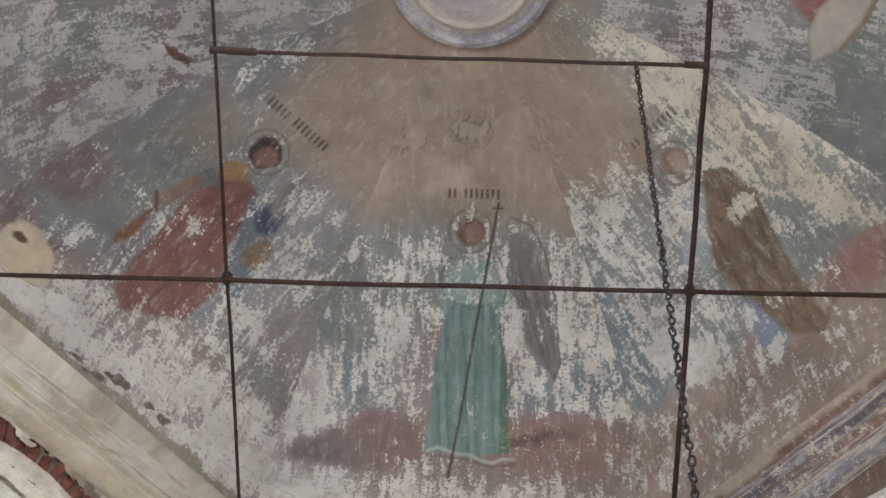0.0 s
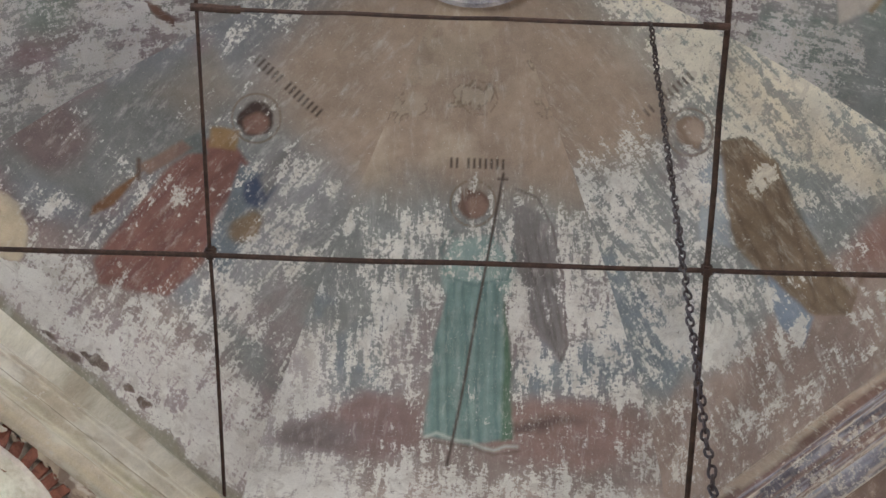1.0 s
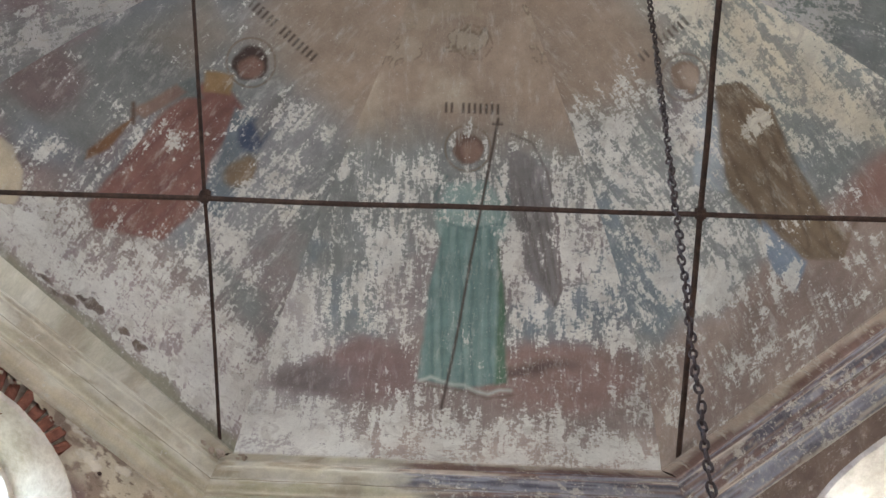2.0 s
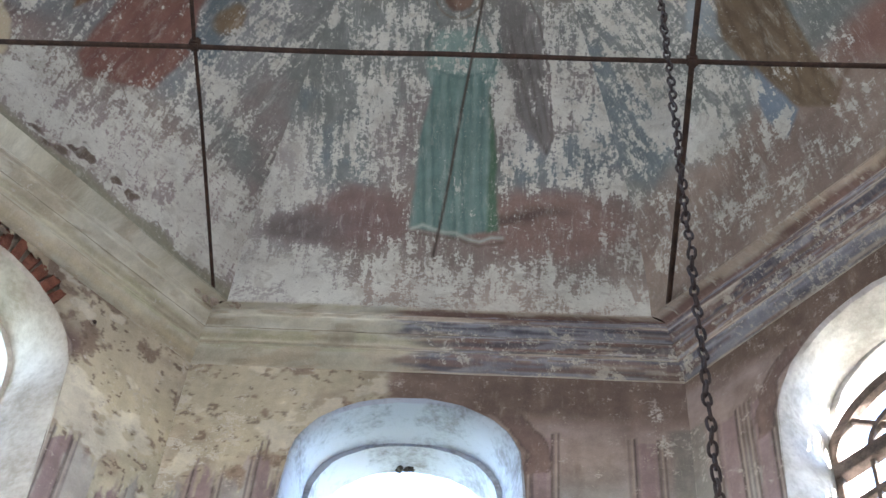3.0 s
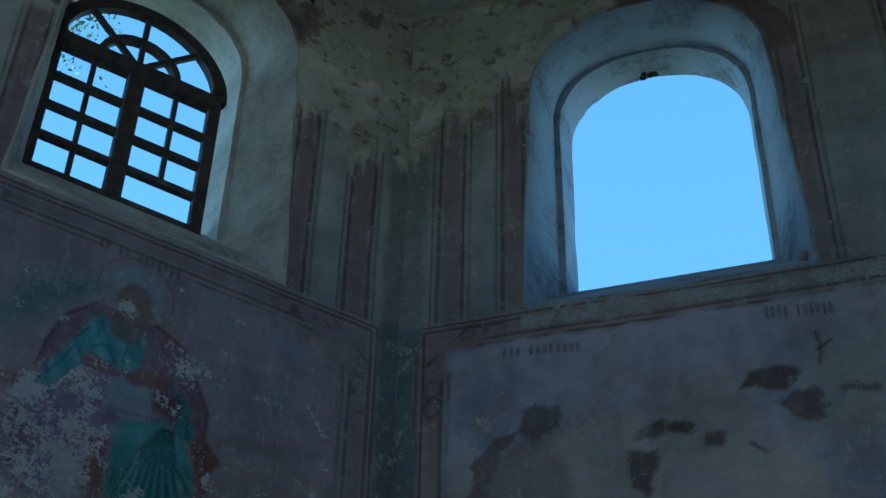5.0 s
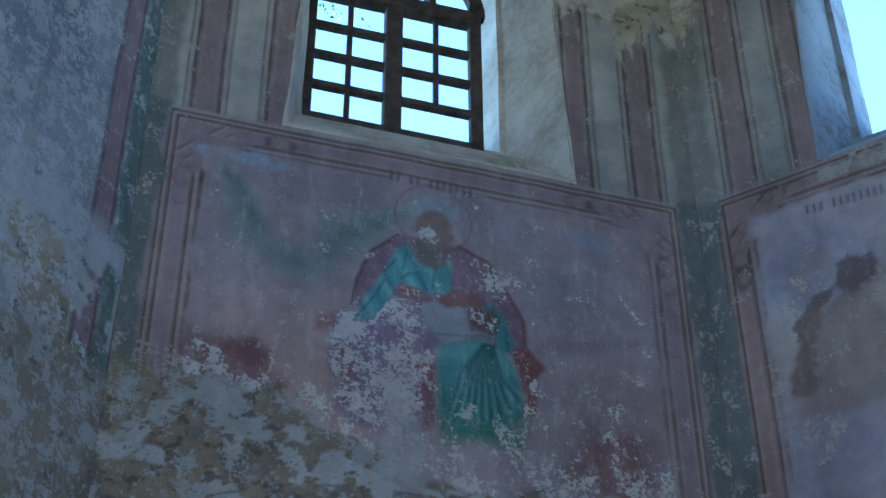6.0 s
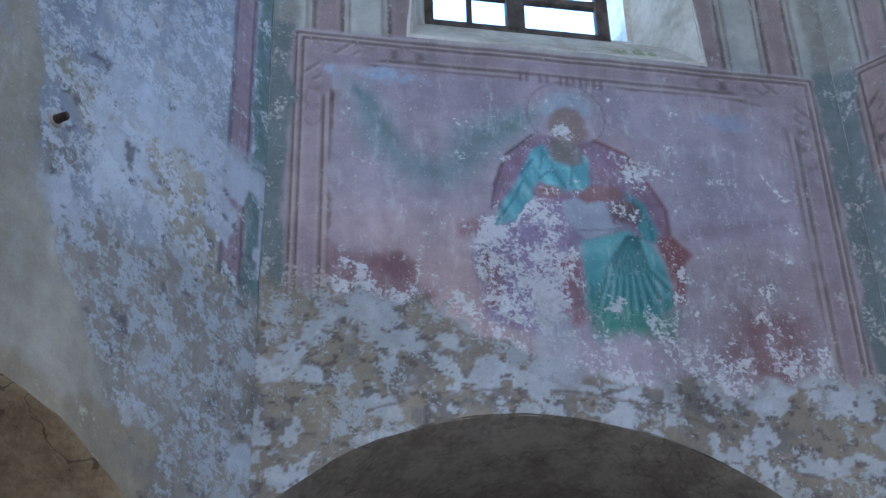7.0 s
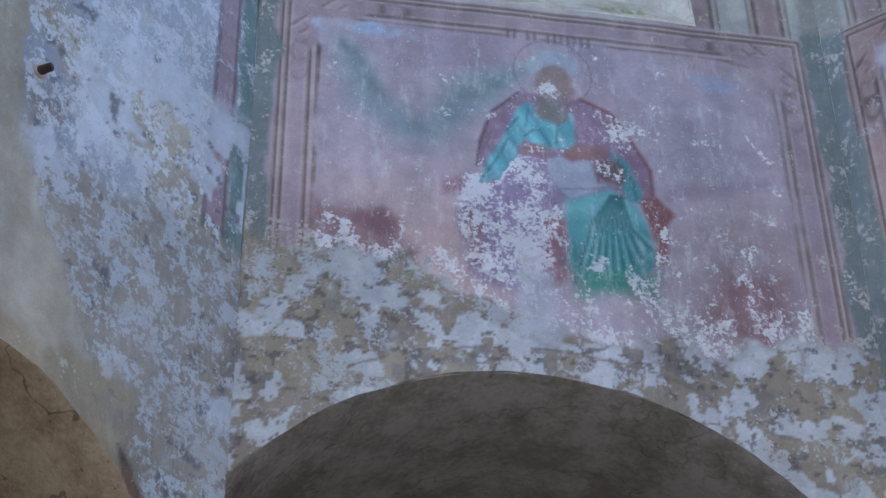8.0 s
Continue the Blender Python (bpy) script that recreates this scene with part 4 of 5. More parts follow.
def make_frame(face, win, ci):
    """A timber frame with two leaves of small panes and a fanlight."""
    depth, half = 0.42, 0.54
    m = face_matrix(face, ci - 0.055, 0, depth)
    frame = part("window_frame", bevelled_box((-half - 0.03, 0, 9.035), (half + 0.03, 0.07, 9.085), m), FRAME_WOOD, win, "dark weathered timber frame")
    for s in (-1, 1):
        part("stile", bevelled_box((s * half - 0.04, 0, 9.0), (s * half + 0.04, 0.07, 10.36), m), FRAME_WOOD, frame)
    part("mullion", bevelled_box((-0.055, -0.015, 9.05), (0.055, 0.07, 10.2), m), FRAME_WOOD, frame)
    part("transom", bevelled_box((-half, -0.02, 10.155), (half, 0.07, 10.275), m), FRAME_WOOD, frame)
    for s in (-1, 1):
        broken = face == "north_east" and s > 0
        low = 9.08 if s < 0 else 9.61 if broken else 9.33
        part("glazing_bar", bevelled_box((s * 0.28 - 0.016, 0.01, low), (s * 0.28 + 0.016, 0.05, 10.165), m, 0.004), FRAME_WOOD, frame)
        if broken:
            part("glazing_bar", bevelled_box((0.264, 0.01, 9.08), (0.296, 0.05, 9.25), m, 0.004), FRAME_WOOD, frame, "snapped stub of a glazing bar")
        for k in (2, 3) if broken else (1, 2, 3):
            z = 9.075 + 0.27 * k
            part("glazing_bar", bevelled_box((min(0, s * half), 0.008, z - 0.026), (max(0, s * half), 0.055, z + 0.026), m, 0.004), FRAME_WOOD, frame)
    for r, wd, name in ((0.565, 0.09, "arched_head"), (0.26, 0.045, "fan_arc")):
        bm = bmesh.new()
        prev = None
        for k in range(25):
            a = math.pi * k / 24
            sec = [bm.verts.new(m @ Vector((rr * math.cos(a), y, 10.255 + rr * 0.96 * math.sin(a)))) for rr, y in ((r - wd / 2, 0), (r + wd / 2, 0), (r + wd / 2, 0.06), (r - wd / 2, 0.06))]
            if prev:
                for j in range(4):
                    bm.faces.new((prev[j], prev[(j + 1) % 4], sec[(j + 1) % 4], sec[j]))
            prev = sec
        part(name, bm, FRAME_WOOD, frame)
    for a in (45, 90, 135):
        part("fan_bar", bevelled_box((0.0, 0.01, -0.018), (0.545, 0.05, 0.018), m @ pose(0, 0, 10.255) @ pose(0, 0, 0, 0, -a, 0), 0.004), FRAME_WOOD, frame)


for number, face in enumerate((f for f in ORDER if f not in BLIND), 1):
    win, ci = make_window(face, number)
    if face in ("north_west", "north_east"):
        win["label"] = "tall arched window with a dark timber frame and fanlight"
        make_frame(face, win, ci)


# ---- arched recesses below ----
def make_recess(face, number):
    a = ARCHES[face]
    rec = tagged(new("recess_" + face), "deep arched recess with bare brown plaster", "recess", kind="structure")
    bm = bmesh.new()
    lines = [(d, arch_line(a["c"], a["hw"] + g, a["spring"], a["top"] + g, 0.0, a["power"], 48)) for d, g in ((-0.003, 0.004), (0.03, -0.01), (0.5, -0.02), (1.0, -0.02), (1.6, -0.03))]
    rows = loft(bm, face, lines, jitter=0.006)
    bm.faces.new(rows[-1])
    part("soffit", bm, OCHRE if face == "west" else BARE, rec, "cracked ochre plaster soffit" if face == "west" else "dark unpainted plaster soffit", True)


for k, face in enumerate(ARCHES):
    make_recess(face, k)


# ---- cornice ----
def corner(k, off, lip=0.0):
    """The plan corner between facet k and the next, with both walls moved in by off, or to the vault's foot where lip is 1."""
    out = []
    for j in (k, (k + 1) % 8):
        reach = FACETS[ORDER[j]][1] - A_FOOT + 0.006
        t, a = radians(FACETS[ORDER[j]][0]), FACETS[ORDER[j]][1] - off - lip * (reach - off)
        out.append((math.cos(t), math.sin(t), a))
    (a1, b1, c1), (a2, b2, c2) = out
    det = a1 * b2 - a2 * b1
    return np.array([(c1 * b2 - c2 * b1) / det, (a1 * c2 - a2 * c1) / det])


PROFILE = [(0.0, 11.425), (0.02, 11.43), (0.06, 11.44), (0.11, 11.458), (0.135, 11.485), (0.138, 11.50), (0.157, 11.505), (0.165, 11.522), (0.21, 11.53), (0.24, 11.538),
           (0.246, 11.552), (0.30, 11.56), (0.335, 11.568), (0.338, 11.582), (0.365, 11.585), (0.367, 11.598), (0.38, 11.604), (0.45, 11.585)]


def paint_cornice(U, V, k):
    """V runs along the profile from the wall to the lip."""
    c = Canvas(U, V * 0.05, v_col(178, 173, 151), v_col(188, 183, 166), 0.80, 20 + k)
    face = ORDER[k]
    dark = np.zeros(len(U)) - 1.0
    if face == "north":
        dark = -(U + 0.30 + 0.25 * fbm(V * 0.8, U * 2, 3))
    elif face in ("north_east", "east"):
        dark = np.full(len(U), -1.0)
    else:
        dark = np.full(len(U), 1.0)
    blue, navy, rust, pale = v_col(118, 117, 123), v_col(88, 86, 93), v_col(122, 98, 88), v_col(178, 164, 144)
    for lo, hi, col, kp in ((-1, 0.6, pale, 0.5), (0.6, 4.2, blue, 0.66), (4.2, 6.3, pale, 0.66), (6.3, 9.2, rust, 0.64), (9.2, 12.3, navy, 0.68), (12.3, 13.3, pale, 0.7), (13.3, 16.5, rust, 0.74), (16.5, 19, pale, 0.6)):
        wave = V + 0.55 * fbm(U * 3.0, V * 0.2, k + 70, 4)
        c.lay(np.maximum(dark, np.maximum(lo - wave, wave - hi)), col, kp, 0.18)
    for seed, level, col in ((80, 0.19, pale), (84, 0.10, navy), (88, 0.17, rust), (92, 0.22, v_col(140, 142, 148))):
        n = fbm(U * 1.6, V * 1.3, k + seed, 5)
        c.lay(np.maximum(np.maximum(dark, (level - n) * 1.5), np.maximum(0.8 - V, V - 15.5)), col, None, 0.08, 0.75)
    cream = -dark
    c.lay(np.maximum(cream, np.abs(V - 7.0 + 1.2 * fbm(U * 1.5, V * 0, k + 8)) - 1.6), v_col(174, 166, 134), 0.82, 0.8, 0.6)
    n = fbm(U * 2.0, V * 0.5, k + 60, 5)
    for col, level, span_v in ((v_col(168, 165, 132), 0.12, (3.5, 9.0)), (v_col(174, 160, 134), 0.06, (-1.0, 6.0)), (v_col(188, 184, 166), 0.10, (8.0, 19.0)), (v_col(156, 144, 120), 0.20, (0.0, 19.0))):
        c.lay(np.maximum(np.maximum(cream, (level - n) * 2), np.maximum(span_v[0] - V, V - span_v[1])), col, 0.78, 0.25, 0.75)
        n = fbm(U * 3.1 + 5 * level, V * 0.4, k + 63 + int(level * 100), 5)
    # shade of the moulding grooves drawn in as dark lines
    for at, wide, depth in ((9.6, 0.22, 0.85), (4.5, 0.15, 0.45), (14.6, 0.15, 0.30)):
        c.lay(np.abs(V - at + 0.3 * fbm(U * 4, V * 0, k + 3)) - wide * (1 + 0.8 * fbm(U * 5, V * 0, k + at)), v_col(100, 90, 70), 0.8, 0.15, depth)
    c.lay(np.abs(V - 2.2) - 0.5, v_col(184, 172, 138), 0.85, 0.4, 0.6 * (face in ("north_west", "west")))
    return c


for k, face in enumerate(ORDER):
    n, r = axes_of(face)
    vs = np.linspace(0, len(PROFILE) - 1, (len(PROFILE) - 1) * 3 + 1)
    offs_end = FACETS[face][1] - A_FOOT + 0.006
    PROFILE[-1] = (offs_end, 11.585)
    offs, zs = np.interp(vs, range(len(PROFILE)), [p[0] for p in PROFILE]), np.interp(vs, range(len(PROFILE)), [p[1] for p in PROFILE])
    lips = np.clip(vs - (len(PROFILE) - 2), 0, 1)
    ends = [(corner((k - 1) % 8, o, f) @ r[:2], corner(k, o, f) @ r[:2]) for o, f in zip(offs, lips)]
    apo = FACETS[face][1]

    def place(U, V, ends=ends, offs=offs, zs=zs, n=n, r=r, apo=apo, k=k):
        j = np.round(V * 3).astype(int)
        lo, hi = np.array([min(e) for e in ends])[j], np.array([max(e) for e in ends])[j]
        f = (U + 1.75) / 3.5
        wob = 0.006 * fbm(U * 3, V, k, 3)
        dip = 0.045 * (1.75 - U) if k == 1 else 0.157 * np.clip(U / 1.75, 0, 1) if k == 2 else 0.0
        return n * (apo - offs[j] + wob)[:, None] + r * (lo + (hi - lo) * f)[:, None] + np.array([0, 0, 1.0]) * (zs[j] + wob - dip * np.clip(len(PROFILE) - 1 - V, 0, 1))[:, None]
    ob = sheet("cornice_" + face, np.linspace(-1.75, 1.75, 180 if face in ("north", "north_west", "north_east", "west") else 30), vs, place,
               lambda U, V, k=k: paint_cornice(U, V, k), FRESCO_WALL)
    tagged(ob, "moulded plaster cornice, partly painted blue and rust, partly washed cream", "cornice", kind="structure")


# ---- vault ----
TAU = np.linspace(0, math.pi / 2, 400)
ARC = np.r_[0, np.cumsum(np.hypot(np.diff(RING + (A_FOOT - RING) * np.cos(TAU)), np.diff(RISE * np.sin(TAU))))]


PITS = [(-0.29, 0.17, 0.06), (-0.05, 0.16, 0.07), (0.11, 0.24, 0.08), (0.38, 0.24, 0.06), (0.53, 0.23, 0.05), (-0.18, 0.12, 0.03), (0.0, 0.24, 0.04)]


def vault_place(face):
    n, r = axes_of(face)
    seed = ORDER.index(face) + 40

    def place(U, V):
        t = np.interp(V, ARC, TAU)
        a = RING + (A_FOOT - RING) * np.cos(t)
        z = Z_FOOT + RISE * np.sin(t)
        half = a * math.tan(math.pi / 8)
        bumpy = 0.014 * fbm(U * half * 1.5, V * 1.5, seed, 3) * (1 - np.abs(U)) * np.minimum(V, 1)
        if face == "north_west":
            for pu, pv, pr in PITS:
                d = np.hypot((U * half - pu) * 0.8, (V - pv) * 1.5) / pr + 0.5 * fbm(U * half * 14, V * 14, 3, 2)
                bumpy = bumpy + 0.035 * np.clip(1.3 - d, 0, 0.6)
        a, z = a + bumpy, z + bumpy
        return n * a[:, None] + r * (U * half)[:, None] + np.array([0, 0, 1.0]) * z[:, None]
    return place


def vault_metric(painter):
    def inner(F, V):
        t = np.interp(V, ARC, TAU)
        return painter(F * (RING + (A_FOOT - RING) * np.cos(t)) * math.tan(math.pi / 8), V)
    return inner


BEIGE, GREYGREEN, MAUVE, FLAKE = v_col(142, 123, 104), v_col(116, 119, 114), v_col(130, 116, 107), v_col(190, 188, 177)


def vault_ground(U, V, seed):
    c = Canvas(U, V, BEIGE, FLAKE, 0.97, seed)
    rag = 0.25 * fbm(U * 2.2, V * 1.2, seed + 31)
    c.lay(V - 2.72 - rag, GREYGREEN, 0.62, 0.25)
    c.clouds(v_col(126, 114, 110), 1.2, 0.05, 0.25, 0.8, within=V - 2.5)
    c.clouds(v_col(104, 116, 120), 1.5, 0.08, 0.2, 0.8, seed=6, within=V - 2.3)
    c.lay(V - 1.05 - 0.3 * fbm(U * 1.5, V, seed + 37), MAUVE, 0.54, 0.2)
    c.lay(V - 0.34 - 0.3 * fbm(U * 2.5, V, seed + 39), v_col(150, 134, 122), 0.44, 0.12)
    return c


def halo(c, u, v, r, head, colour, hair, ring):
    c.lay(np.abs(c.oval(u, v, r, r, 0, False)) - 0.007, ring, 0.95, 0.008, 0.8)
    c.lay(c.oval(u, v, head * 1.05, head * 1.15), hair, 0.80, 0.015)
    c.lay(c.oval(u + 0.02, v - 0.02, head * 0.72, head * 0.85), colour, 0.78, 0.02)


def vault_north(U, V):
    c = vault_ground(U, V, 40)
    # bare patches in the upper field, a grey field with streaks below it
    c.clouds(v_col(164, 148, 126), 1.4, 0.12, 0.2, 0.7, within=2.9 - V, seed=9)
    c.lay(c.rect(0.05, 1.3, 0.9, 2.5), None, 0.50, 0.4)
    c.lay(c.rect(-0.9, -0.25, 1.0, 2.3), None, 0.53, 0.3)
    c.lay(np.maximum(c.u + 0.62 + 0.30 * c.v, c.v - 1.6), v_col(150, 142, 136), 0.42, 0.15)
    c.lay(c.oval(-0.62, 0.86, 0.42, 0.26), v_col(118, 96, 90), 0.72, 0.08)
    c.lay(c.oval(-1.02, 0.76, 0.30, 0.15), v_col(112, 100, 96), 0.70, 0.08)
    c.lay(c.oval(0.75, 0.86, 0.62, 0.30), v_col(132, 106, 96), 0.70, 0.1)
    c.lay(c.oval(0.55, 0.92, 0.30, 0.05, 14), v_col(92, 74, 66), 0.74, 0.05)
    # the upright green shape, its grey side plume, disc and staff
    c.lay(c.poly([(0.32, 2.66), (0.53, 2.56), (0.70, 2.05), (0.75, 1.55), (0.73, 1.44), (0.50, 1.72), (0.35, 2.31)]), v_col(108, 104, 100), 0.72, 0.03)
    folds(c, c.poly([(0.40, 2.2), (0.70, 2.05), (0.75, 1.5), (0.50, 1.72)]), v_col(92, 86, 82), 0.06, 0.25)
    c.lay(c.poly([(-0.12, 2.34), (0.19, 2.38), (0.36, 2.12), (0.34, 1.94), (-0.17, 1.93), (-0.20, 2.11)]), v_col(118, 142, 134), 0.60, 0.03)
    skirt = c.poly([(-0.13, 2.02), (0.27, 2.03), (0.34, 1.30), (0.38, 0.81), (0.08, 0.73), (-0.25, 0.81), (-0.22, 1.51)])
    c.lay(skirt, v_col(98, 126, 119), 0.80, 0.02)
    folds(c, skirt, v_col(62, 90, 88), 0.075, 0.05, 3)
    folds(c, skirt, v_col(132, 154, 144), 0.113, 0.04, 5)
    c.lay(c.poly([(0.29, 1.95), (0.35, 1.5), (0.39, 0.8), (0.31, 0.78), (0.30, 1.4)]), v_col(74, 104, 82), 0.72, 0.02)
    halo(c, 0.03, 2.61, 0.17, 0.105, v_col(126, 98, 82), v_col(104, 80, 66), v_col(110, 92, 74))
    # outlines of the plume and the hem, sleeves, shadow on the ground
    for k, pts in enumerate(([(0.35, 2.73), (0.51, 2.67), (0.63, 2.45), (0.73, 2.04), (0.76, 1.55), (0.72, 1.45)], [(0.42, 2.36), (0.52, 1.96), (0.60, 1.72), (0.72, 1.45)], [(0.50, 2.40), (0.60, 2.0), (0.68, 1.6)],
                             [(0.58, 2.36), (0.66, 2.0), (0.73, 1.62)], [(0.46, 2.2), (0.56, 1.9), (0.64, 1.66)])):
        c.lay(c.stroke(pts, 0.016 if k == 0 else 0.010), v_col(84, 76, 72), 0.74, 0.010, 0.75)
    c.lay(c.stroke([(-0.24, 0.79), (-0.16, 0.83), (-0.09, 0.80), (0.0, 0.77), (0.08, 0.77), (0.17, 0.72), (0.26, 0.70), (0.34, 0.74), (0.42, 0.74)], 0.026), v_col(166, 172, 160), 0.82, 0.014, 0.8)
    c.lay(c.stroke([(-0.24, 0.76), (0.08, 0.72), (0.26, 0.66), (0.43, 0.70)], 0.014), v_col(84, 70, 62), 0.8, 0.012, 0.6)
    for pts in ([(-0.12, 2.40), (-0.20, 2.26), (-0.16, 2.10)], [(0.26, 2.40), (0.36, 2.22), (0.30, 2.04)], [(-0.13, 2.05), (0.06, 2.0), (0.27, 2.05)]):
        c.lay(c.stroke(pts, 0.020), v_col(78, 104, 98), 0.78, 0.014, 0.7)
    # crisp pale losses with dark rims in the beige field
    for u, v, r, pale in ((0.0, 3.48, 0.13, v_col(150, 136, 116)), (0.62, 3.92, 0.20, v_col(168, 152, 122)), (-0.84, 3.58, 0.09, v_col(158, 142, 118)), (0.30, 3.60, 0.08, v_col(152, 138, 116)), (-0.45, 3.30, 0.11, v_col(148, 132, 112)),
                          (0.72, 3.35, 0.14, v_col(160, 146, 124))):
        patch = c.oval(u, v, r, r * 0.7, 25) + 0.16 * fbm(c.u0 * 7, c.v0 * 7, 43, 4)
        c.lay(patch, pale, 0.96, 0.012, 0.85)
        c.lay(np.maximum(np.abs(patch) - 0.006, -0.1 + 0.35 * fbm(c.u0 * 5, c.v0 * 5, 47, 2)), v_col(96, 82, 66), 0.97, 0.007, 0.7)
    c.clouds(v_col(154, 138, 116), 2.6, 0.14, 0.03, 0.55, within=2.75 - V, seed=93)
    c.clouds(v_col(126, 110, 94), 2.2, 0.16, 0.05, 0.5, within=2.75 - V, seed=95)
    c.lay(c.stroke([(0.25, 2.84), (0.08, 1.75), (-0.07, 0.55)], 0.020), v_col(72, 60, 52), 0.86, 0.009)
    c.lay(c.stroke([(0.21, 2.80), (0.28, 2.80)], 0.016), v_col(72, 60, 52), 0.9, 0.008)
    bars_of_writing(c, -0.16, 0.27, 2.91, 0.075, v_col(62, 52, 44), gaps=(2,))
    # cracked edges of a lost flake
    for a in range(7):
        t = a * 0.9
        c.lay(c.stroke([(0.05 + 0.14 * math.cos(t), 3.40 + 0.13 * math.sin(t)), (0.05 + 0.14 * math.cos(t + 0.7), 3.40 + 0.13 * math.sin(t + 0.7))], 0.010), v_col(108, 92, 74), 0.98, 0.008, 0.8)
    return c


def vault_north_west(U, V):
    c = vault_ground(U, V, 41)
    c.lay(np.maximum(c.u + 0.30, 1.0 - c.v), v_col(108, 110, 110), 0.62, 0.25)
    c.clouds(v_col(116, 96, 94), 1.3, 0.02, 0.2, 0.8, seed=17, within=c.u + 0.4)
    c.lay(c.oval(-1.05, 0.95, 0.45, 0.30, 30), v_col(104, 86, 84), 0.72, 0.15)
    c.lay(V - 0.72 - 0.25 * c.u, v_col(142, 128, 124), 0.40, 0.15)
    # green-grey shadow strip along the cornice, put in as colour
    c.lay(c.v - 0.13 - 0.06 * fbm(c.u * 3, c.v, 59), v_col(128, 124, 104), 0.8, 0.06)
    c.lay(c.oval(-1.0, 0.62, 0.27, 0.25, 25) + 0.06 * fbm(c.u0 * 8, c.v0 * 8, 57, 3), v_col(176, 160, 130), 0.97, 0.02)
    c.lay(c.oval(-1.10, 0.72, 0.05, 0.035) + 0.02 * fbm(c.u0 * 20, c.v0 * 20, 58, 2), v_col(84, 66, 52), 0.97, 0.012)
    c.lay(c.oval(0.5, 2.1, 0.35, 0.8, -8), v_col(126, 126, 124), 0.60, 0.2)
    c.lay(c.rect(0.1, 0.9, 2.75, 5), BEIGE, 0.98, 0.25)
    c.lay(c.poly([(-1.25, 1.5), (-1.05, 2.0), (-0.65, 2.7), (-0.30, 2.6), (-0.35, 1.9), (-0.58, 1.2), (-0.95, 0.95), (-1.3, 1.0)], 0.6), v_col(106, 108, 103), 0.80, 0.10)
    c.lay(c.poly([(-0.65, 2.7), (-0.30, 2.6), (-0.35, 2.2), (-0.75, 2.2)], 0.6), v_col(122, 114, 102), 0.82, 0.15)
    c.lay(c.oval(-1.12, 1.45, 0.30, 0.26, 40), v_col(100, 86, 82), 0.78, 0.10)
    c.lay(c.oval(-0.84, 1.06, 0.26, 0.14, 20), v_col(112, 116, 116), 0.62, 0.10)
    robe = c.poly([(-0.25, 2.21), (-0.04, 2.31), (0.09, 2.28), (0.18, 1.79), (0.33, 1.57), (0.26, 1.12), (-0.20, 0.82), (-0.33, 0.94), (-0.33, 1.86)])
    c.lay(robe, v_col(120, 82, 70), 0.72, 0.025)
    folds(c, robe, v_col(98, 62, 60), 0.15, -0.2, 7)
    blue = c.poly([(0.05, 2.24), (0.30, 2.30), (0.46, 1.95), (0.51, 1.52), (0.28, 1.52), (0.20, 1.87)])
    c.lay(blue, v_col(98, 108, 112), 0.68, 0.02)
    c.lay(c.oval(0.28, 2.18, 0.10, 0.13), v_col(60, 72, 92), 0.74, 0.03)
    c.lay(c.oval(0.38, 1.92, 0.10, 0.14), v_col(116, 96, 70), 0.72, 0.03)
    c.lay(c.poly([(-0.29, 2.29), (-0.12, 2.41), (-0.04, 2.28), (-0.20, 2.16)]), v_col(132, 104, 66), 0.8, 0.02)
    c.lay(c.poly([(-0.32, 2.20), (-0.17, 2.12), (-0.31, 2.01), (-0.40, 2.04)]), v_col(92, 100, 96), 0.8, 0.02)
    c.lay(c.poly([(-0.39, 2.07), (-0.30, 2.07), (-0.39, 1.72), (-0.51, 1.69)]), v_col(118, 94, 80), 0.86, 0.02)
    c.lay(c.poly([(-0.46, 1.70), (-0.46, 1.38), (-0.53, 1.18), (-0.57, 1.26), (-0.51, 1.52)]), v_col(112, 78, 46), 0.90, 0.015)
    c.lay(c.stroke([(-0.53, 1.75), (-0.44, 1.64)], 0.03), v_col(84, 66, 52), 0.9, 0.012)
    c.lay(c.poly([(0.24, 2.68), (0.34, 2.47), (0.35, 2.18), (0.23, 2.25), (0.21, 2.47)]), v_col(112, 110, 106), 0.6, 0.03)
    halo(c, -0.09, 2.56, 0.18, 0.115, v_col(116, 86, 72), v_col(64, 50, 44), v_col(104, 86, 70))
    bars_of_writing(c, -0.40, 0.25, 2.88, 0.075, v_col(62, 52, 44), 0.04, gaps=(6,), count=15)
    # dark brown remnant, and the row of deep pits above the cornice, shade painted in
    c.lay(c.poly([(-1.26, 2.66), (-1.16, 2.62), (-0.98, 2.68), (-1.0, 2.60), (-1.2, 2.56)]), v_col(96, 70, 58), 0.86, 0.02)
    for u, v, r in PITS:
        c.lay(c.oval(u, v, r * 0.9, r * 0.5, 10) + 0.03 * fbm(c.u0 * 14, c.v0 * 14, 3), v_col(100, 86, 74), 0.9, 0.012)
    return c


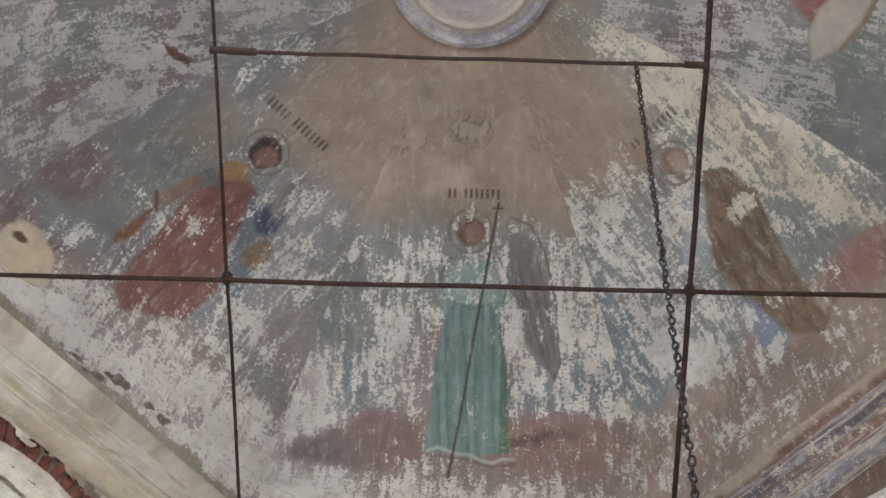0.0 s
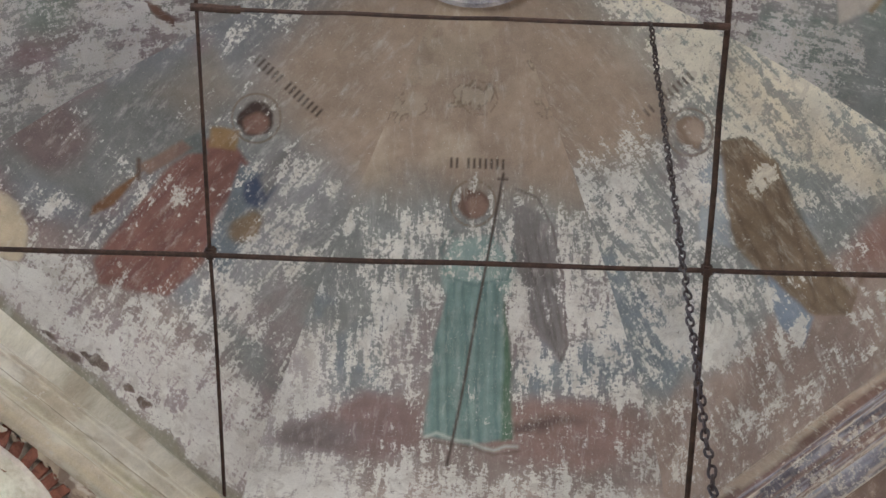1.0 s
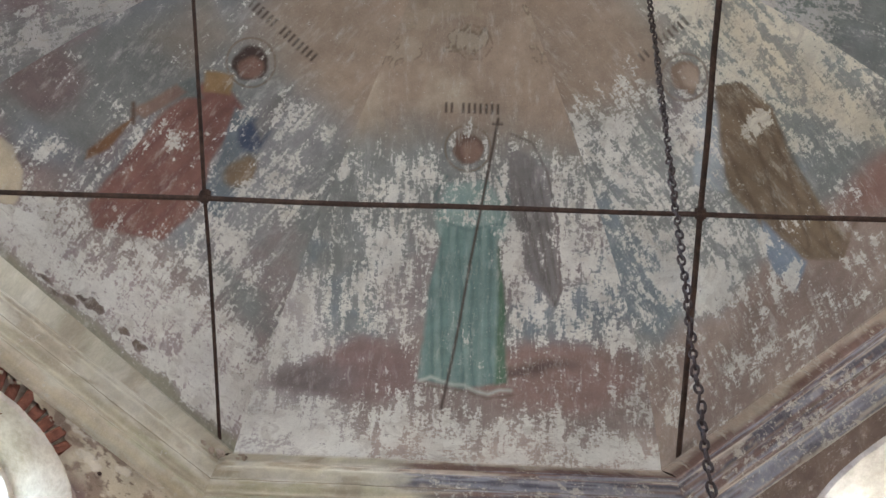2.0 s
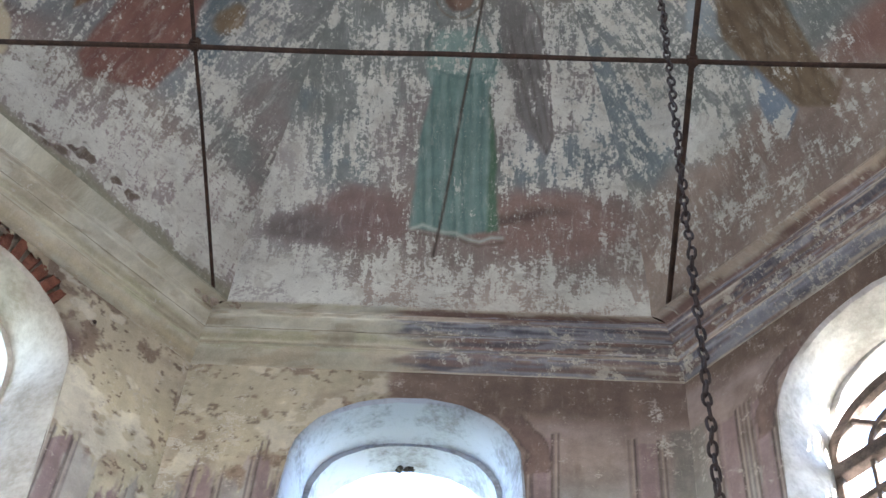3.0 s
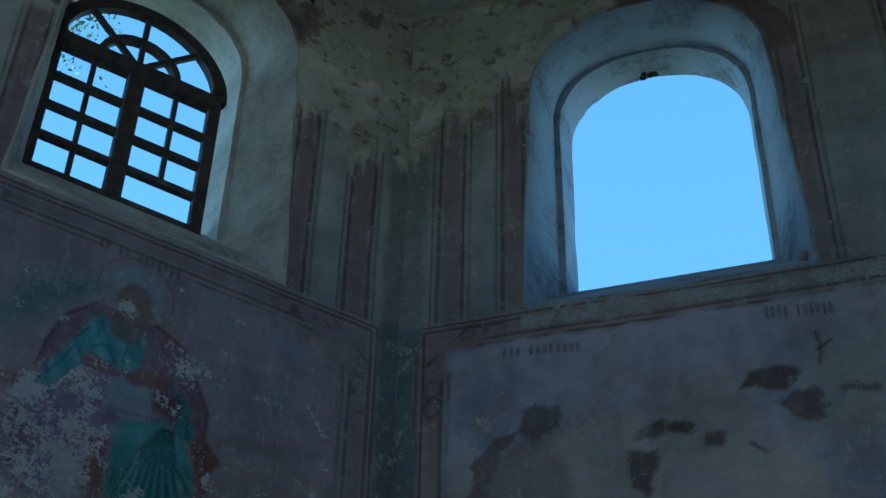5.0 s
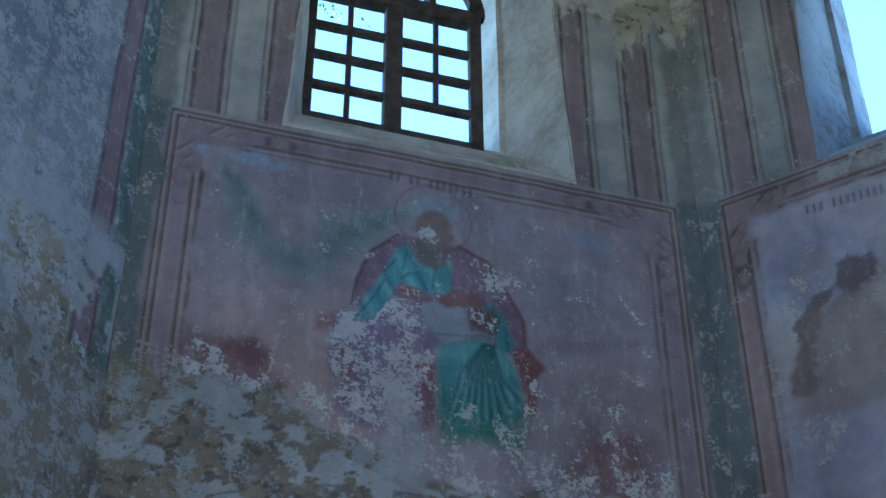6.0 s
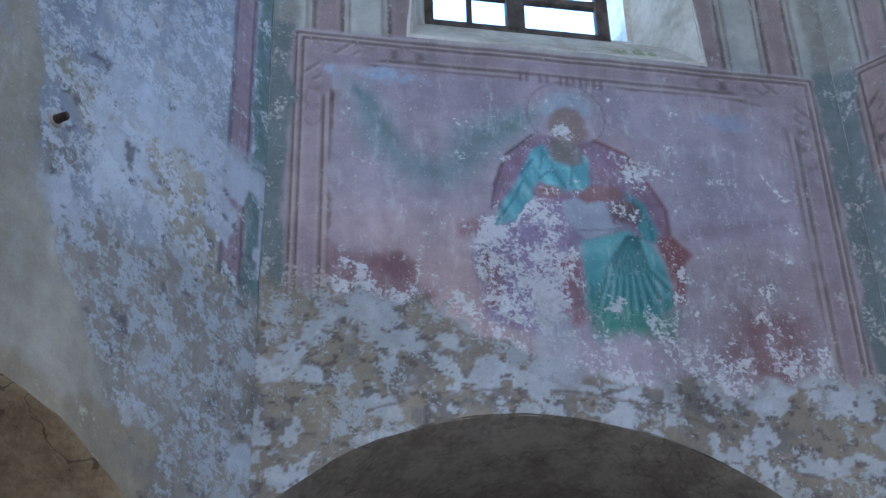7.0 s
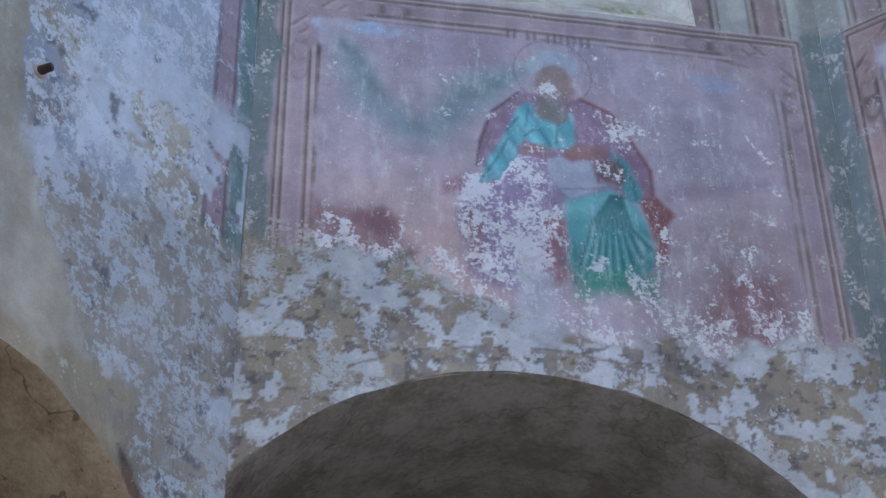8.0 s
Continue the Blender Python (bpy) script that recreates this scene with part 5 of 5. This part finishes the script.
def vault_north_east(U, V):
    c = vault_ground(U, V, 42)
    c.lay(np.maximum(0.2 - c.u, 1.6 - c.v), v_col(124, 129, 122), 0.42, 0.3, ground=v_col(194, 188, 166))
    c.lay(c.poly([(0.35, 1.0), (0.55, 2.0), (0.95, 1.9), (1.3, 0.9)], 0.6), v_col(112, 117, 112), 0.72, 0.15)
    c.lay(c.poly([(0.50, 2.75), (0.70, 2.80), (0.90, 2.0), (1.12, 1.2), (1.0, 0.95), (0.72, 1.65), (0.55, 2.1)], 0.8), v_col(130, 128, 118), 0.44, 0.10, ground=v_col(190, 180, 154))
    c.lay(c.rect(-0.9, -0.1, 1.3, 3.0), None, 0.5, 0.3)
    c.lay(V - 1.0 - 0.2 * fbm(U * 2, V, 71), v_col(138, 120, 107), 0.66, 0.12)
    c.clouds(v_col(118, 100, 90), 1.6, 0.05, 0.2, 0.5, seed=21, within=V - 1.0)
    c.lay(c.oval(-0.72, 1.25, 0.22, 0.26, 20), None, 0.34, 0.10)
    body = c.poly([(0.25, 2.36), (0.41, 2.24), (0.47, 1.95), (0.37, 1.59), (0.36, 1.16), (0.42, 0.80), (0.31, 0.67), (0.08, 0.86), (-0.07, 1.17), (-0.09, 1.4), (-0.13, 1.67), (0.02, 2.1)])
    c.lay(body, v_col(112, 94, 72), 0.80, 0.02)
    folds(c, body, v_col(86, 72, 56), 0.13, 0.22, 3)
    for pts in ([(0.30, 2.2), (0.16, 1.6), (0.02, 1.2)], [(0.40, 2.0), (0.26, 1.4), (0.14, 0.95)], [(0.42, 1.8), (0.33, 1.3), (0.26, 0.85)], [(0.06, 2.05), (-0.02, 1.7), (-0.06, 1.4)]):
        c.lay(c.stroke(pts, 0.026), v_col(82, 68, 52), 0.82, 0.02, 0.6)
    c.lay(c.stroke([(0.34, 0.76), (0.52, 0.88), (0.62, 0.98), (0.68, 1.10)], 0.05), v_col(112, 92, 76), 0.82, 0.03, 0.7)
    c.lay(c.oval(0.30, 1.94, 0.13, 0.11), None, 0.44, 0.06)
    c.lay(c.poly([(-0.06, 1.34), (0.02, 1.09), (0.08, 0.84), (-0.09, 0.70), (-0.17, 0.95), (-0.15, 1.14)]), v_col(108, 122, 134), 0.72, 0.02)
    c.lay(c.oval(-0.02, 0.84, 0.12, 0.07, 30) + 0.05 * fbm(c.u0 * 12, c.v0 * 12, 55, 3), None, 0.26, 0.03)
    c.lay(c.poly([(0.02, 2.32), (0.17, 2.26), (-0.17, 1.69), (-0.33, 1.88)]), v_col(132, 140, 142), 0.58, 0.03)
    halo(c, 0.10, 2.54, 0.17, 0.10, v_col(158, 138, 118), v_col(128, 106, 88), v_col(120, 102, 86))
    bars_of_writing(c, -0.07, 0.39, 2.85, 0.07, v_col(84, 72, 62), 0.0, gaps=(2, 3))
    c.lay(c.oval(1.0, 0.95, 0.5, 0.22, -10), v_col(130, 98, 86), 0.8, 0.1)
    return c


def vault_east(U, V):
    c = vault_plain("east")(U, V)
    c.lay(c.rect(-1.3, -0.5, 1.2, 2.0), v_col(108, 113, 109), 0.72, 0.2)
    c.lay(c.poly([(-0.10, 2.30), (-0.24, 2.12), (-0.03, 1.98), (0.12, 2.12)]), v_col(122, 84, 78), 0.8, 0.03)
    c.lay(c.poly([(-0.52, 2.10), (-0.38, 1.87), (-0.15, 1.72), (0.06, 1.62), (0.02, 1.95), (-0.10, 2.06), (-0.30, 2.14)]), v_col(156, 148, 136), 0.86, 0.02)
    c.lay(c.stroke([(-0.38, 1.87), (-0.15, 1.72), (0.06, 1.62)], 0.04), v_col(122, 106, 78), 0.86, 0.02)
    return c


def vault_plain(face):
    def painter(U, V):
        c = vault_ground(U, V, 50 + ORDER.index(face))
        c.lay(V - 3.9, v_col(120, 120, 116), 0.57, 0.3, ground=v_col(168, 166, 160))
        c.clouds(v_col(112, 98, 98), 1.3, 0.02, 0.2, 0.8, seed=5)
        c.clouds(v_col(98, 112, 102), 1.8, 0.10, 0.2, 0.8, seed=8)
        c.clouds(None, 1.1, 0.05, 0.2, 1.0, keep=0.48, seed=12)
        return c
    return painter


def vault_west(U, V):
    c = vault_plain("west")(U, V)
    c.lay(c.poly([(0.54, 2.35), (0.59, 2.46), (0.7, 2.58), (0.75, 2.56), (0.64, 2.41)], 0.4), v_col(92, 66, 54), 0.86, 0.02)
    c.lay(c.oval(0.73, 1.58, 0.10, 0.34, 10), v_col(112, 92, 92), 0.66, 0.08, 0.9)
    c.lay(c.oval(0.34, 1.66, 0.35, 0.22, 0), v_col(104, 116, 104), 0.58, 0.12, 0.8)
    return c


VAULTS = {"west": vault_west, "north": vault_north, "north_west": vault_north_west, "north_east": vault_north_east, "east": vault_east}
for face in ORDER:
    near = face in VAULTS
    ob = sheet("ceiling_vault_" + face, np.linspace(-1, 1, 221 if near else 61), np.linspace(0, ARC[-1], 311 if near else 81),
               vault_place(face), vault_metric(VAULTS.get(face, vault_plain(face))), FRESCO_VAULT)
    tagged(ob, "curved vault face with faded flaking wall painting", "ceiling", kind="structure")


def lathe(profile, n=64):
    bm = bmesh.new()
    rows = [[bm.verts.new((r * math.cos(2 * math.pi * k / n), r * math.sin(2 * math.pi * k / n), z)) for k in range(n)] for r, z in profile]
    for a, b in zip(rows, rows[1:]):
        for k in range(n):
            bm.faces.new((a[k], a[(k + 1) % n], b[(k + 1) % n], b[k]))
    return bm


crown = tagged(new("vault_ring"), "round whitewashed moulded ring at the crown of the vault", "moulding", kind="structure")
part("outer_moulding", lathe([(0.66, 13.87), (0.65, 13.82), (0.61, 13.80), (0.585, 13.82), (0.575, 13.84), (0.54, 13.845)]), RING_PAINT, crown, "grey painted outer ring", True)
part("ring_moulding", lathe([(0.54, 13.845), (0.52, 13.84), (0.51, 13.81), (0.48, 13.785), (0.445, 13.79), (0.43, 13.83), (0.425, 13.9)]), LANTERN_WASH, crown, "stepped plaster ring", True)
part("lantern_shaft", lathe([(0.425, 13.9), (0.42, 14.4), (0.42, 16.4)]), LANTERN_WASH, crown, "whitewashed shaft of the lantern", True)

# unseen roof added to keep the sky off the vault, open at the lantern
bm = bmesh.new()
rings = [[bm.verts.new((a / math.cos(math.pi / 8) * math.cos(radians(22.5 + 45 * k)), a / math.cos(math.pi / 8) * math.sin(radians(22.5 + 45 * k)), z)) for k in range(8)]
         for a, z in ((5.15, 12.2), (4.4, 13.6), (2.6, 15.0), (0.46, 15.6))]
for a, b in zip(rings, rings[1:]):
    for k in range(8):
        bm.faces.new((a[k], a[(k + 1) % 8], b[(k + 1) % 8], b[k]))
tagged(part("roof", bm, IRON), "unseen octagonal sheet iron roof added over the drum", "roof", kind="structure")

# ---- ground and floor ----
bm = bmesh.new()
bmesh.ops.create_circle(bm, cap_ends=True, segments=64, radius=900)
tagged(part("ground", bm, GRASS), "grass round the building", "ground", kind="structure").location = (0, 0, -0.35)
bm = bmesh.new()
box(bm, (-8, -8, -0.3), (8, 8, 0.0))
tagged(part("floor", bm, FLOOR_MAT), "dusty worn floor", "floor", kind="structure")


# ---- tie rods ----
def bar(p, q, wide, high, sag=0.0, n=14, seed=1):
    """A hammered iron bar between two points."""
    rng = random.Random(seed)
    bm = bmesh.new()
    p, q = Vector(p), Vector(q)
    along = (q - p).normalized()
    side = along.cross(Vector((0, 0, 1))).normalized()
    prev = None
    for k in range(n + 1):
        f = k / n
        o = p.lerp(q, f) + Vector((0, 0, -sag * 4 * f * (1 - f) + rng.uniform(-0.004, 0.004))) + side * rng.uniform(-0.004, 0.004)
        w, h = wide * rng.uniform(0.92, 1.08) / 2, high * rng.uniform(0.92, 1.08) / 2
        sec = [bm.verts.new(o + side * (w * math.cos(a)) + Vector((0, 0, h * math.sin(a)))) for a in (radians(22.5 + 45 * j) for j in range(8))]
        if prev:
            for j in range(8):
                bm.faces.new((prev[j], prev[(j + 1) % 8], sec[(j + 1) % 8], sec[j]))
        else:
            bm.faces.new(sec)
        prev = sec
    bm.faces.new(prev[::-1])
    return bm


def tie_rod(p, q, wide, high, label, seed, eyes=False):
    rod = tagged(new("tie_rod"), label, "tie rod", "iron tie rods of the vault")
    part("rod", bar(p, q, wide, high, 0.012, seed=seed), IRON, rod)
    if eyes:
        p, q = Vector(p), Vector(q)
        d = (q - p).normalized()
        part("forged_end", bar(p, p + d * 0.30, wide * 1.9, high * 1.6, n=5, seed=seed + 1), IRON, rod, "thick forged eye of the rod")
        part("forged_end", bar(q - d * 0.16, q, wide * 1.8, high * 1.6, n=4, seed=seed + 2), IRON, rod, "thick forged eye of the rod")
    return rod


ROD_Z = 11.62
tie_rod((-1.57, 3.62, ROD_Z), (-1.57, -3.62, ROD_Z), 0.025, 0.025, "thin rusted iron tie rod spanning the vault", 1)
tie_rod((1.59, 3.62, ROD_Z), (1.59, -3.62, ROD_Z), 0.040, 0.038, "thick rusted iron tie rod spanning the vault", 2)
tie_rod((-3.62, 1.61, ROD_Z - 0.03), (3.62, 1.58, ROD_Z - 0.03), 0.034, 0.033, "rusted iron cross tie rod spanning the vault", 3)
tie_rod((-1.60, -0.05, ROD_Z - 0.03), (1.61, -0.02, ROD_Z - 0.03), 0.026, 0.028, "short rusted iron tie rod with forged eyes", 4, True)
for x in (-1.57, 1.59):
    bm = bmesh.new()
    box(bm, (x - 0.035, 1.595 - 0.035, ROD_Z - 0.055), (x + 0.035, 1.595 + 0.035, ROD_Z + 0.03))
    bmesh.ops.bevel(bm, geom=list(bm.edges), offset=0.012, segments=2, affect="EDGES")
    tagged(part("rod_clamp", bm, IRON), "small rusted iron clamp where two tie rods cross", "clamp", "clamps of the tie rods")

# ---- chain ----
def link_mesh_data(name, long, wide, thick, n=14, m=6, gap=0.0):
    bm = bmesh.new()
    rows = []
    for k in range(n):
        a = 2 * math.pi * (k + 0.5) / n
        c, s = math.cos(a), math.sin(a)
        x, z = (wide - thick) / 2 * math.copysign(abs(c) ** 0.8, c), (long - thick) / 2 * math.copysign(abs(s) ** 0.75, s)
        rad = Vector((c, 0, s))
        rows.append([bm.verts.new(Vector((x, 0, z)) + rad * (thick / 2 * math.cos(b)) + Vector((0, thick / 2 * math.sin(b), 0))) for b in (2 * math.pi * j / m for j in range(m))])
    for k in range(n):
        a, b = rows[k], rows[(k + 1) % n]
        for j in range(m):
            bm.faces.new((a[j], a[(j + 1) % m], b[(j + 1) % m], b[j]))
    bmesh.ops.recalc_face_normals(bm, faces=bm.faces)
    me = bpy.data.meshes.new(name)
    bm.to_mesh(me)
    bm.free()
    me.polygons.foreach_set("use_smooth", [True] * len(me.polygons))
    me.materials.append(CHAIN_IRON)
    return me


chain = tagged(new("chain"), "long rusted iron chain hanging from the short tie rod", "chain")
LINK = link_mesh_data("link", 0.080, 0.038, 0.0120)
CHAIN_X, CHAIN_Y, CHAIN_TOP, CHAIN_END = 1.14, -0.03, 11.60, 5.465
rng = random.Random(3)
count = round((CHAIN_TOP - CHAIN_END) / 0.060)
for k in range(count):
    z = CHAIN_TOP - (k + 0.5) * (CHAIN_TOP - CHAIN_END) / count
    ob = new("link", LINK)
    ob.parent = chain
    ob.matrix_local = pose(CHAIN_X + rng.uniform(-0.004, 0.004), CHAIN_Y + rng.uniform(-0.004, 0.004), z, rng.uniform(-9, 9), rng.uniform(-9, 9), 90 * (k % 2) + 28 + 0.7 * k + rng.uniform(-14, 14))
for k, (dz, turn, me) in enumerate(((-0.055, 20, link_mesh_data("long_link", 0.125, 0.042, 0.0125)), (-0.145, 60, link_mesh_data("hook_link", 0.105, 0.052, 0.015)))):
    ob = new("end_link", me)
    ob.parent = chain
    ob.matrix_local = pose(CHAIN_X, CHAIN_Y, CHAIN_END + dz + 0.02, 0, 6 * k, turn)

# ---- exposed brick in the north-west wall ----
def make_bricks():
    wall = bpy.data.objects["wall_north_west"]
    m = face_matrix("north_west")
    back = bmesh.new()
    lines = [(d, [p for p in arch_line(0.0, 0.86 + g, 10.42, 11.14 + g, 10.4, 2.1, 60) if p[1] > 10.6]) for d, g in ((0.30, 0.0), (0.040, 0.0), (0.040, 0.34), (0.30, 0.34))]
    loft(back, "north_west", [(d, line[:40]) for d, line in lines])
    loft(back, "north_west", [(d, line[-40:]) for d, line in lines])
    part("mortar_bed", back, MORTAR, wall, "lime mortar behind the exposed bricks")
    rng = random.Random(11)
    shapes = []
    for k in range(4):
        bm = bmesh.new()
        box(bm, (-0.0385, 0.0, 0.0), (0.0385, 0.12, 0.25))
        bmesh.ops.bevel(bm, geom=list(bm.edges), offset=0.009, segments=1, affect="EDGES")
        for v in bm.verts:
            v.co += Vector((rng.uniform(-0.005, 0.005), rng.uniform(-0.012, 0.006), rng.uniform(-0.02, 0.02)))
        me = bpy.data.meshes.new("brick")
        bm.to_mesh(me)
        bm.free()
        me.materials.append(BRICK)
        shapes.append(me)
    line = arch_line(0.0, 0.855, 10.42, 11.135, 10.4, 2.1, 90)
    walked, gap = 0.0, 0.0
    for (u0, v0), (u1, v1) in zip(line, line[1:]):
        gap += math.hypot(u1 - u0, v1 - v0)
        if gap < 0.083 or not -0.50 < u1 < 0.66 or v1 < 10.6:
            continue
        gap = 0.0
        turn = math.degrees(math.atan2(v1 - v0, u1 - u0))
        ob = new("brick", shapes[rng.randrange(4)])
        ob.parent = wall
        ob.matrix_local = m @ pose(u1, 0.016 + rng.uniform(0, 0.016), v1) @ pose(0, 0, 0, rng.uniform(-3, 3), -turn + rng.uniform(-2, 2), 0)


make_bricks()


# ---- small fixtures and damage ----
def iron_peg(face, u, v, seed, long=0.08, thick=0.024):
    """A dark iron stub in the plaster; the shortest stands in for a hole."""
    rng = random.Random(seed)
    peg = tagged(new("iron_peg"), "short rusted iron stub, the shortest standing for a hole", "peg", "iron stubs in the walls")
    m = face_matrix(face, u, v)
    bm = bmesh.new()
    bmesh.ops.create_cone(bm, cap_ends=True, segments=10, radius1=thick, radius2=thick * 0.85, depth=long, matrix=m @ pose(0, -long * 0.35, 0, 90 + rng.uniform(-6, 6), 0, rng.uniform(-20, 20)))
    bmesh.ops.bevel(bm, geom=list(bm.edges), offset=0.004, segments=1, affect="EDGES")
    part("stub", bm, IRON, peg)
    bm = bmesh.new()
    bmesh.ops.create_cone(bm, cap_ends=True, segments=12, radius1=thick * 1.5, radius2=thick * 1.3, depth=0.014, matrix=m @ pose(0, -0.004, 0, 90, 0, 0))
    part("plaster_collar", bm, MORTAR, peg, "chipped mortar round the stub")


iron_peg("west", 0.37, 6.775, 1)
iron_peg("west", 0.11, 5.52, 2)
# a small dark hole in the wall, stood in for by a stub
iron_peg("north_west", 0.81, 11.09, 3, 0.03, 0.017)


def crumbs(name, face, u, v, depth, wide, count, seed, label, material=DARK):
    """A little heap of broken plaster and twigs."""
    rng = random.Random(seed)
    bm = bmesh.new()
    m = face_matrix(face, u, v, depth)
    for k in range(count):
        at = Vector((rng.uniform(-wide, wide), rng.uniform(-0.03, 0.03), rng.uniform(-0.02, 0.02)))
        s = rng.uniform(0.012, 0.03)
        bmesh.ops.create_icosphere(bm, subdivisions=1, radius=s, matrix=m @ Matrix.Translation(at) @ pose(0, 0, 0, rng.uniform(0, 90), rng.uniform(0, 90), 0) @ Matrix.Diagonal((1.5, 0.8, 0.9, 1)))
    return tagged(part(name, bm, material), label, "debris")


crumbs("hanging_debris", "north", -0.21, 11.235, 0.72, 0.05, 9, 4, "dark crumbling debris clinging under the window arch")
crumbs("ledge_debris", "north", -1.42, 11.595, -0.41, 0.07, 4, 5, "broken plaster rubble on the cornice ledge", MORTAR)
crumbs("ledge_debris", "north_west", 1.36, 11.58, -0.42, 0.10, 5, 6, "broken plaster rubble on the cornice ledge", MORTAR)
crumbs("sill_debris", "north", 0.66, 8.66, 0.10, 0.05, 10, 7, "broken plaster in the corner of the sill", MORTAR)
crumbs("sill_moss", "north_west", 0.46, 8.58, 0.085, 0.13, 18, 9, "green moss growing on the window sill", MOSS)


# ---- tree outside the north-west window ----
def make_tree(x, y, height, seed):
    rng = random.Random(seed)
    tree = tagged(new("tree"), "tall leafy deciduous tree outside the window", "tree")
    tree.location = (x, y, -0.35)

    def limb(bm, p, q, r0, r1, n=6, seg=5):
        prev = None
        along = (q - p).normalized()
        side = along.orthogonal().normalized()
        other = along.cross(side)
        for k in range(seg + 1):
            f = k / seg
            o = p.lerp(q, f) + side * (0.06 * math.sin(f * 5 + seed)) * r0 * 3
            r = r0 + (r1 - r0) * f
            ring = [bm.verts.new(o + side * (r * math.cos(2 * math.pi * j / n)) + other * (r * math.sin(2 * math.pi * j / n))) for j in range(n)]
            if prev:
                for j in range(n):
                    bm.faces.new((prev[j], prev[(j + 1) % n], ring[(j + 1) % n], ring[j]))
            prev = ring

    bm = bmesh.new()
    limb(bm, Vector((0, 0, 0)), Vector((0.3, 0.2, height * 0.92)), 0.34, 0.04, 9, 10)
    tips = []
    for k in range(26):
        z = height * rng.uniform(0.83, 0.96)
        a = rng.uniform(0, 2 * math.pi)
        reach = (1.05 - z / height) * height * 0.30 + 0.9
        p = Vector((0.3 * z / height, 0.2 * z / height, z))
        q = p + Vector((math.cos(a) * reach, math.sin(a) * reach, reach * rng.uniform(0.3, 0.8)))
        limb(bm, p, q, 0.09, 0.02)
        tips += [p.lerp(q, f) for f in (0.45, 0.65, 0.85, 1.0)]
    part("trunk", bm, BARK, tree, "grey-brown tapered trunk with limbs", True)
    verts, faces = [], []
    for tip in tips:
        for k in range(130):
            c = tip + Vector((rng.gauss(0, 0.34), rng.gauss(0, 0.34), rng.gauss(0, 0.30)))
            a, b = Vector((rng.uniform(-1, 1), rng.uniform(-1, 1), rng.uniform(-1, 1))).normalized(), Vector((rng.uniform(-1, 1), rng.uniform(-1, 1), rng.uniform(-1, 1)))
            b = (b - a * a.dot(b)).normalized()
            s = rng.uniform(0.030, 0.052)
            i = len(verts)
            verts += [c - a * s, c + b * s * 0.55, c + a * s, c - b * s * 0.55]
            faces.append((i, i + 1, i + 2, i + 3))
    me = bpy.data.meshes.new("crown")
    me.from_pydata([tuple(v) for v in verts], [], faces)
    link_mesh("crown", me, LEAF, tree, "loose crown of small green leaves")


make_tree(-10.6, 11.0, 27.5, 3)
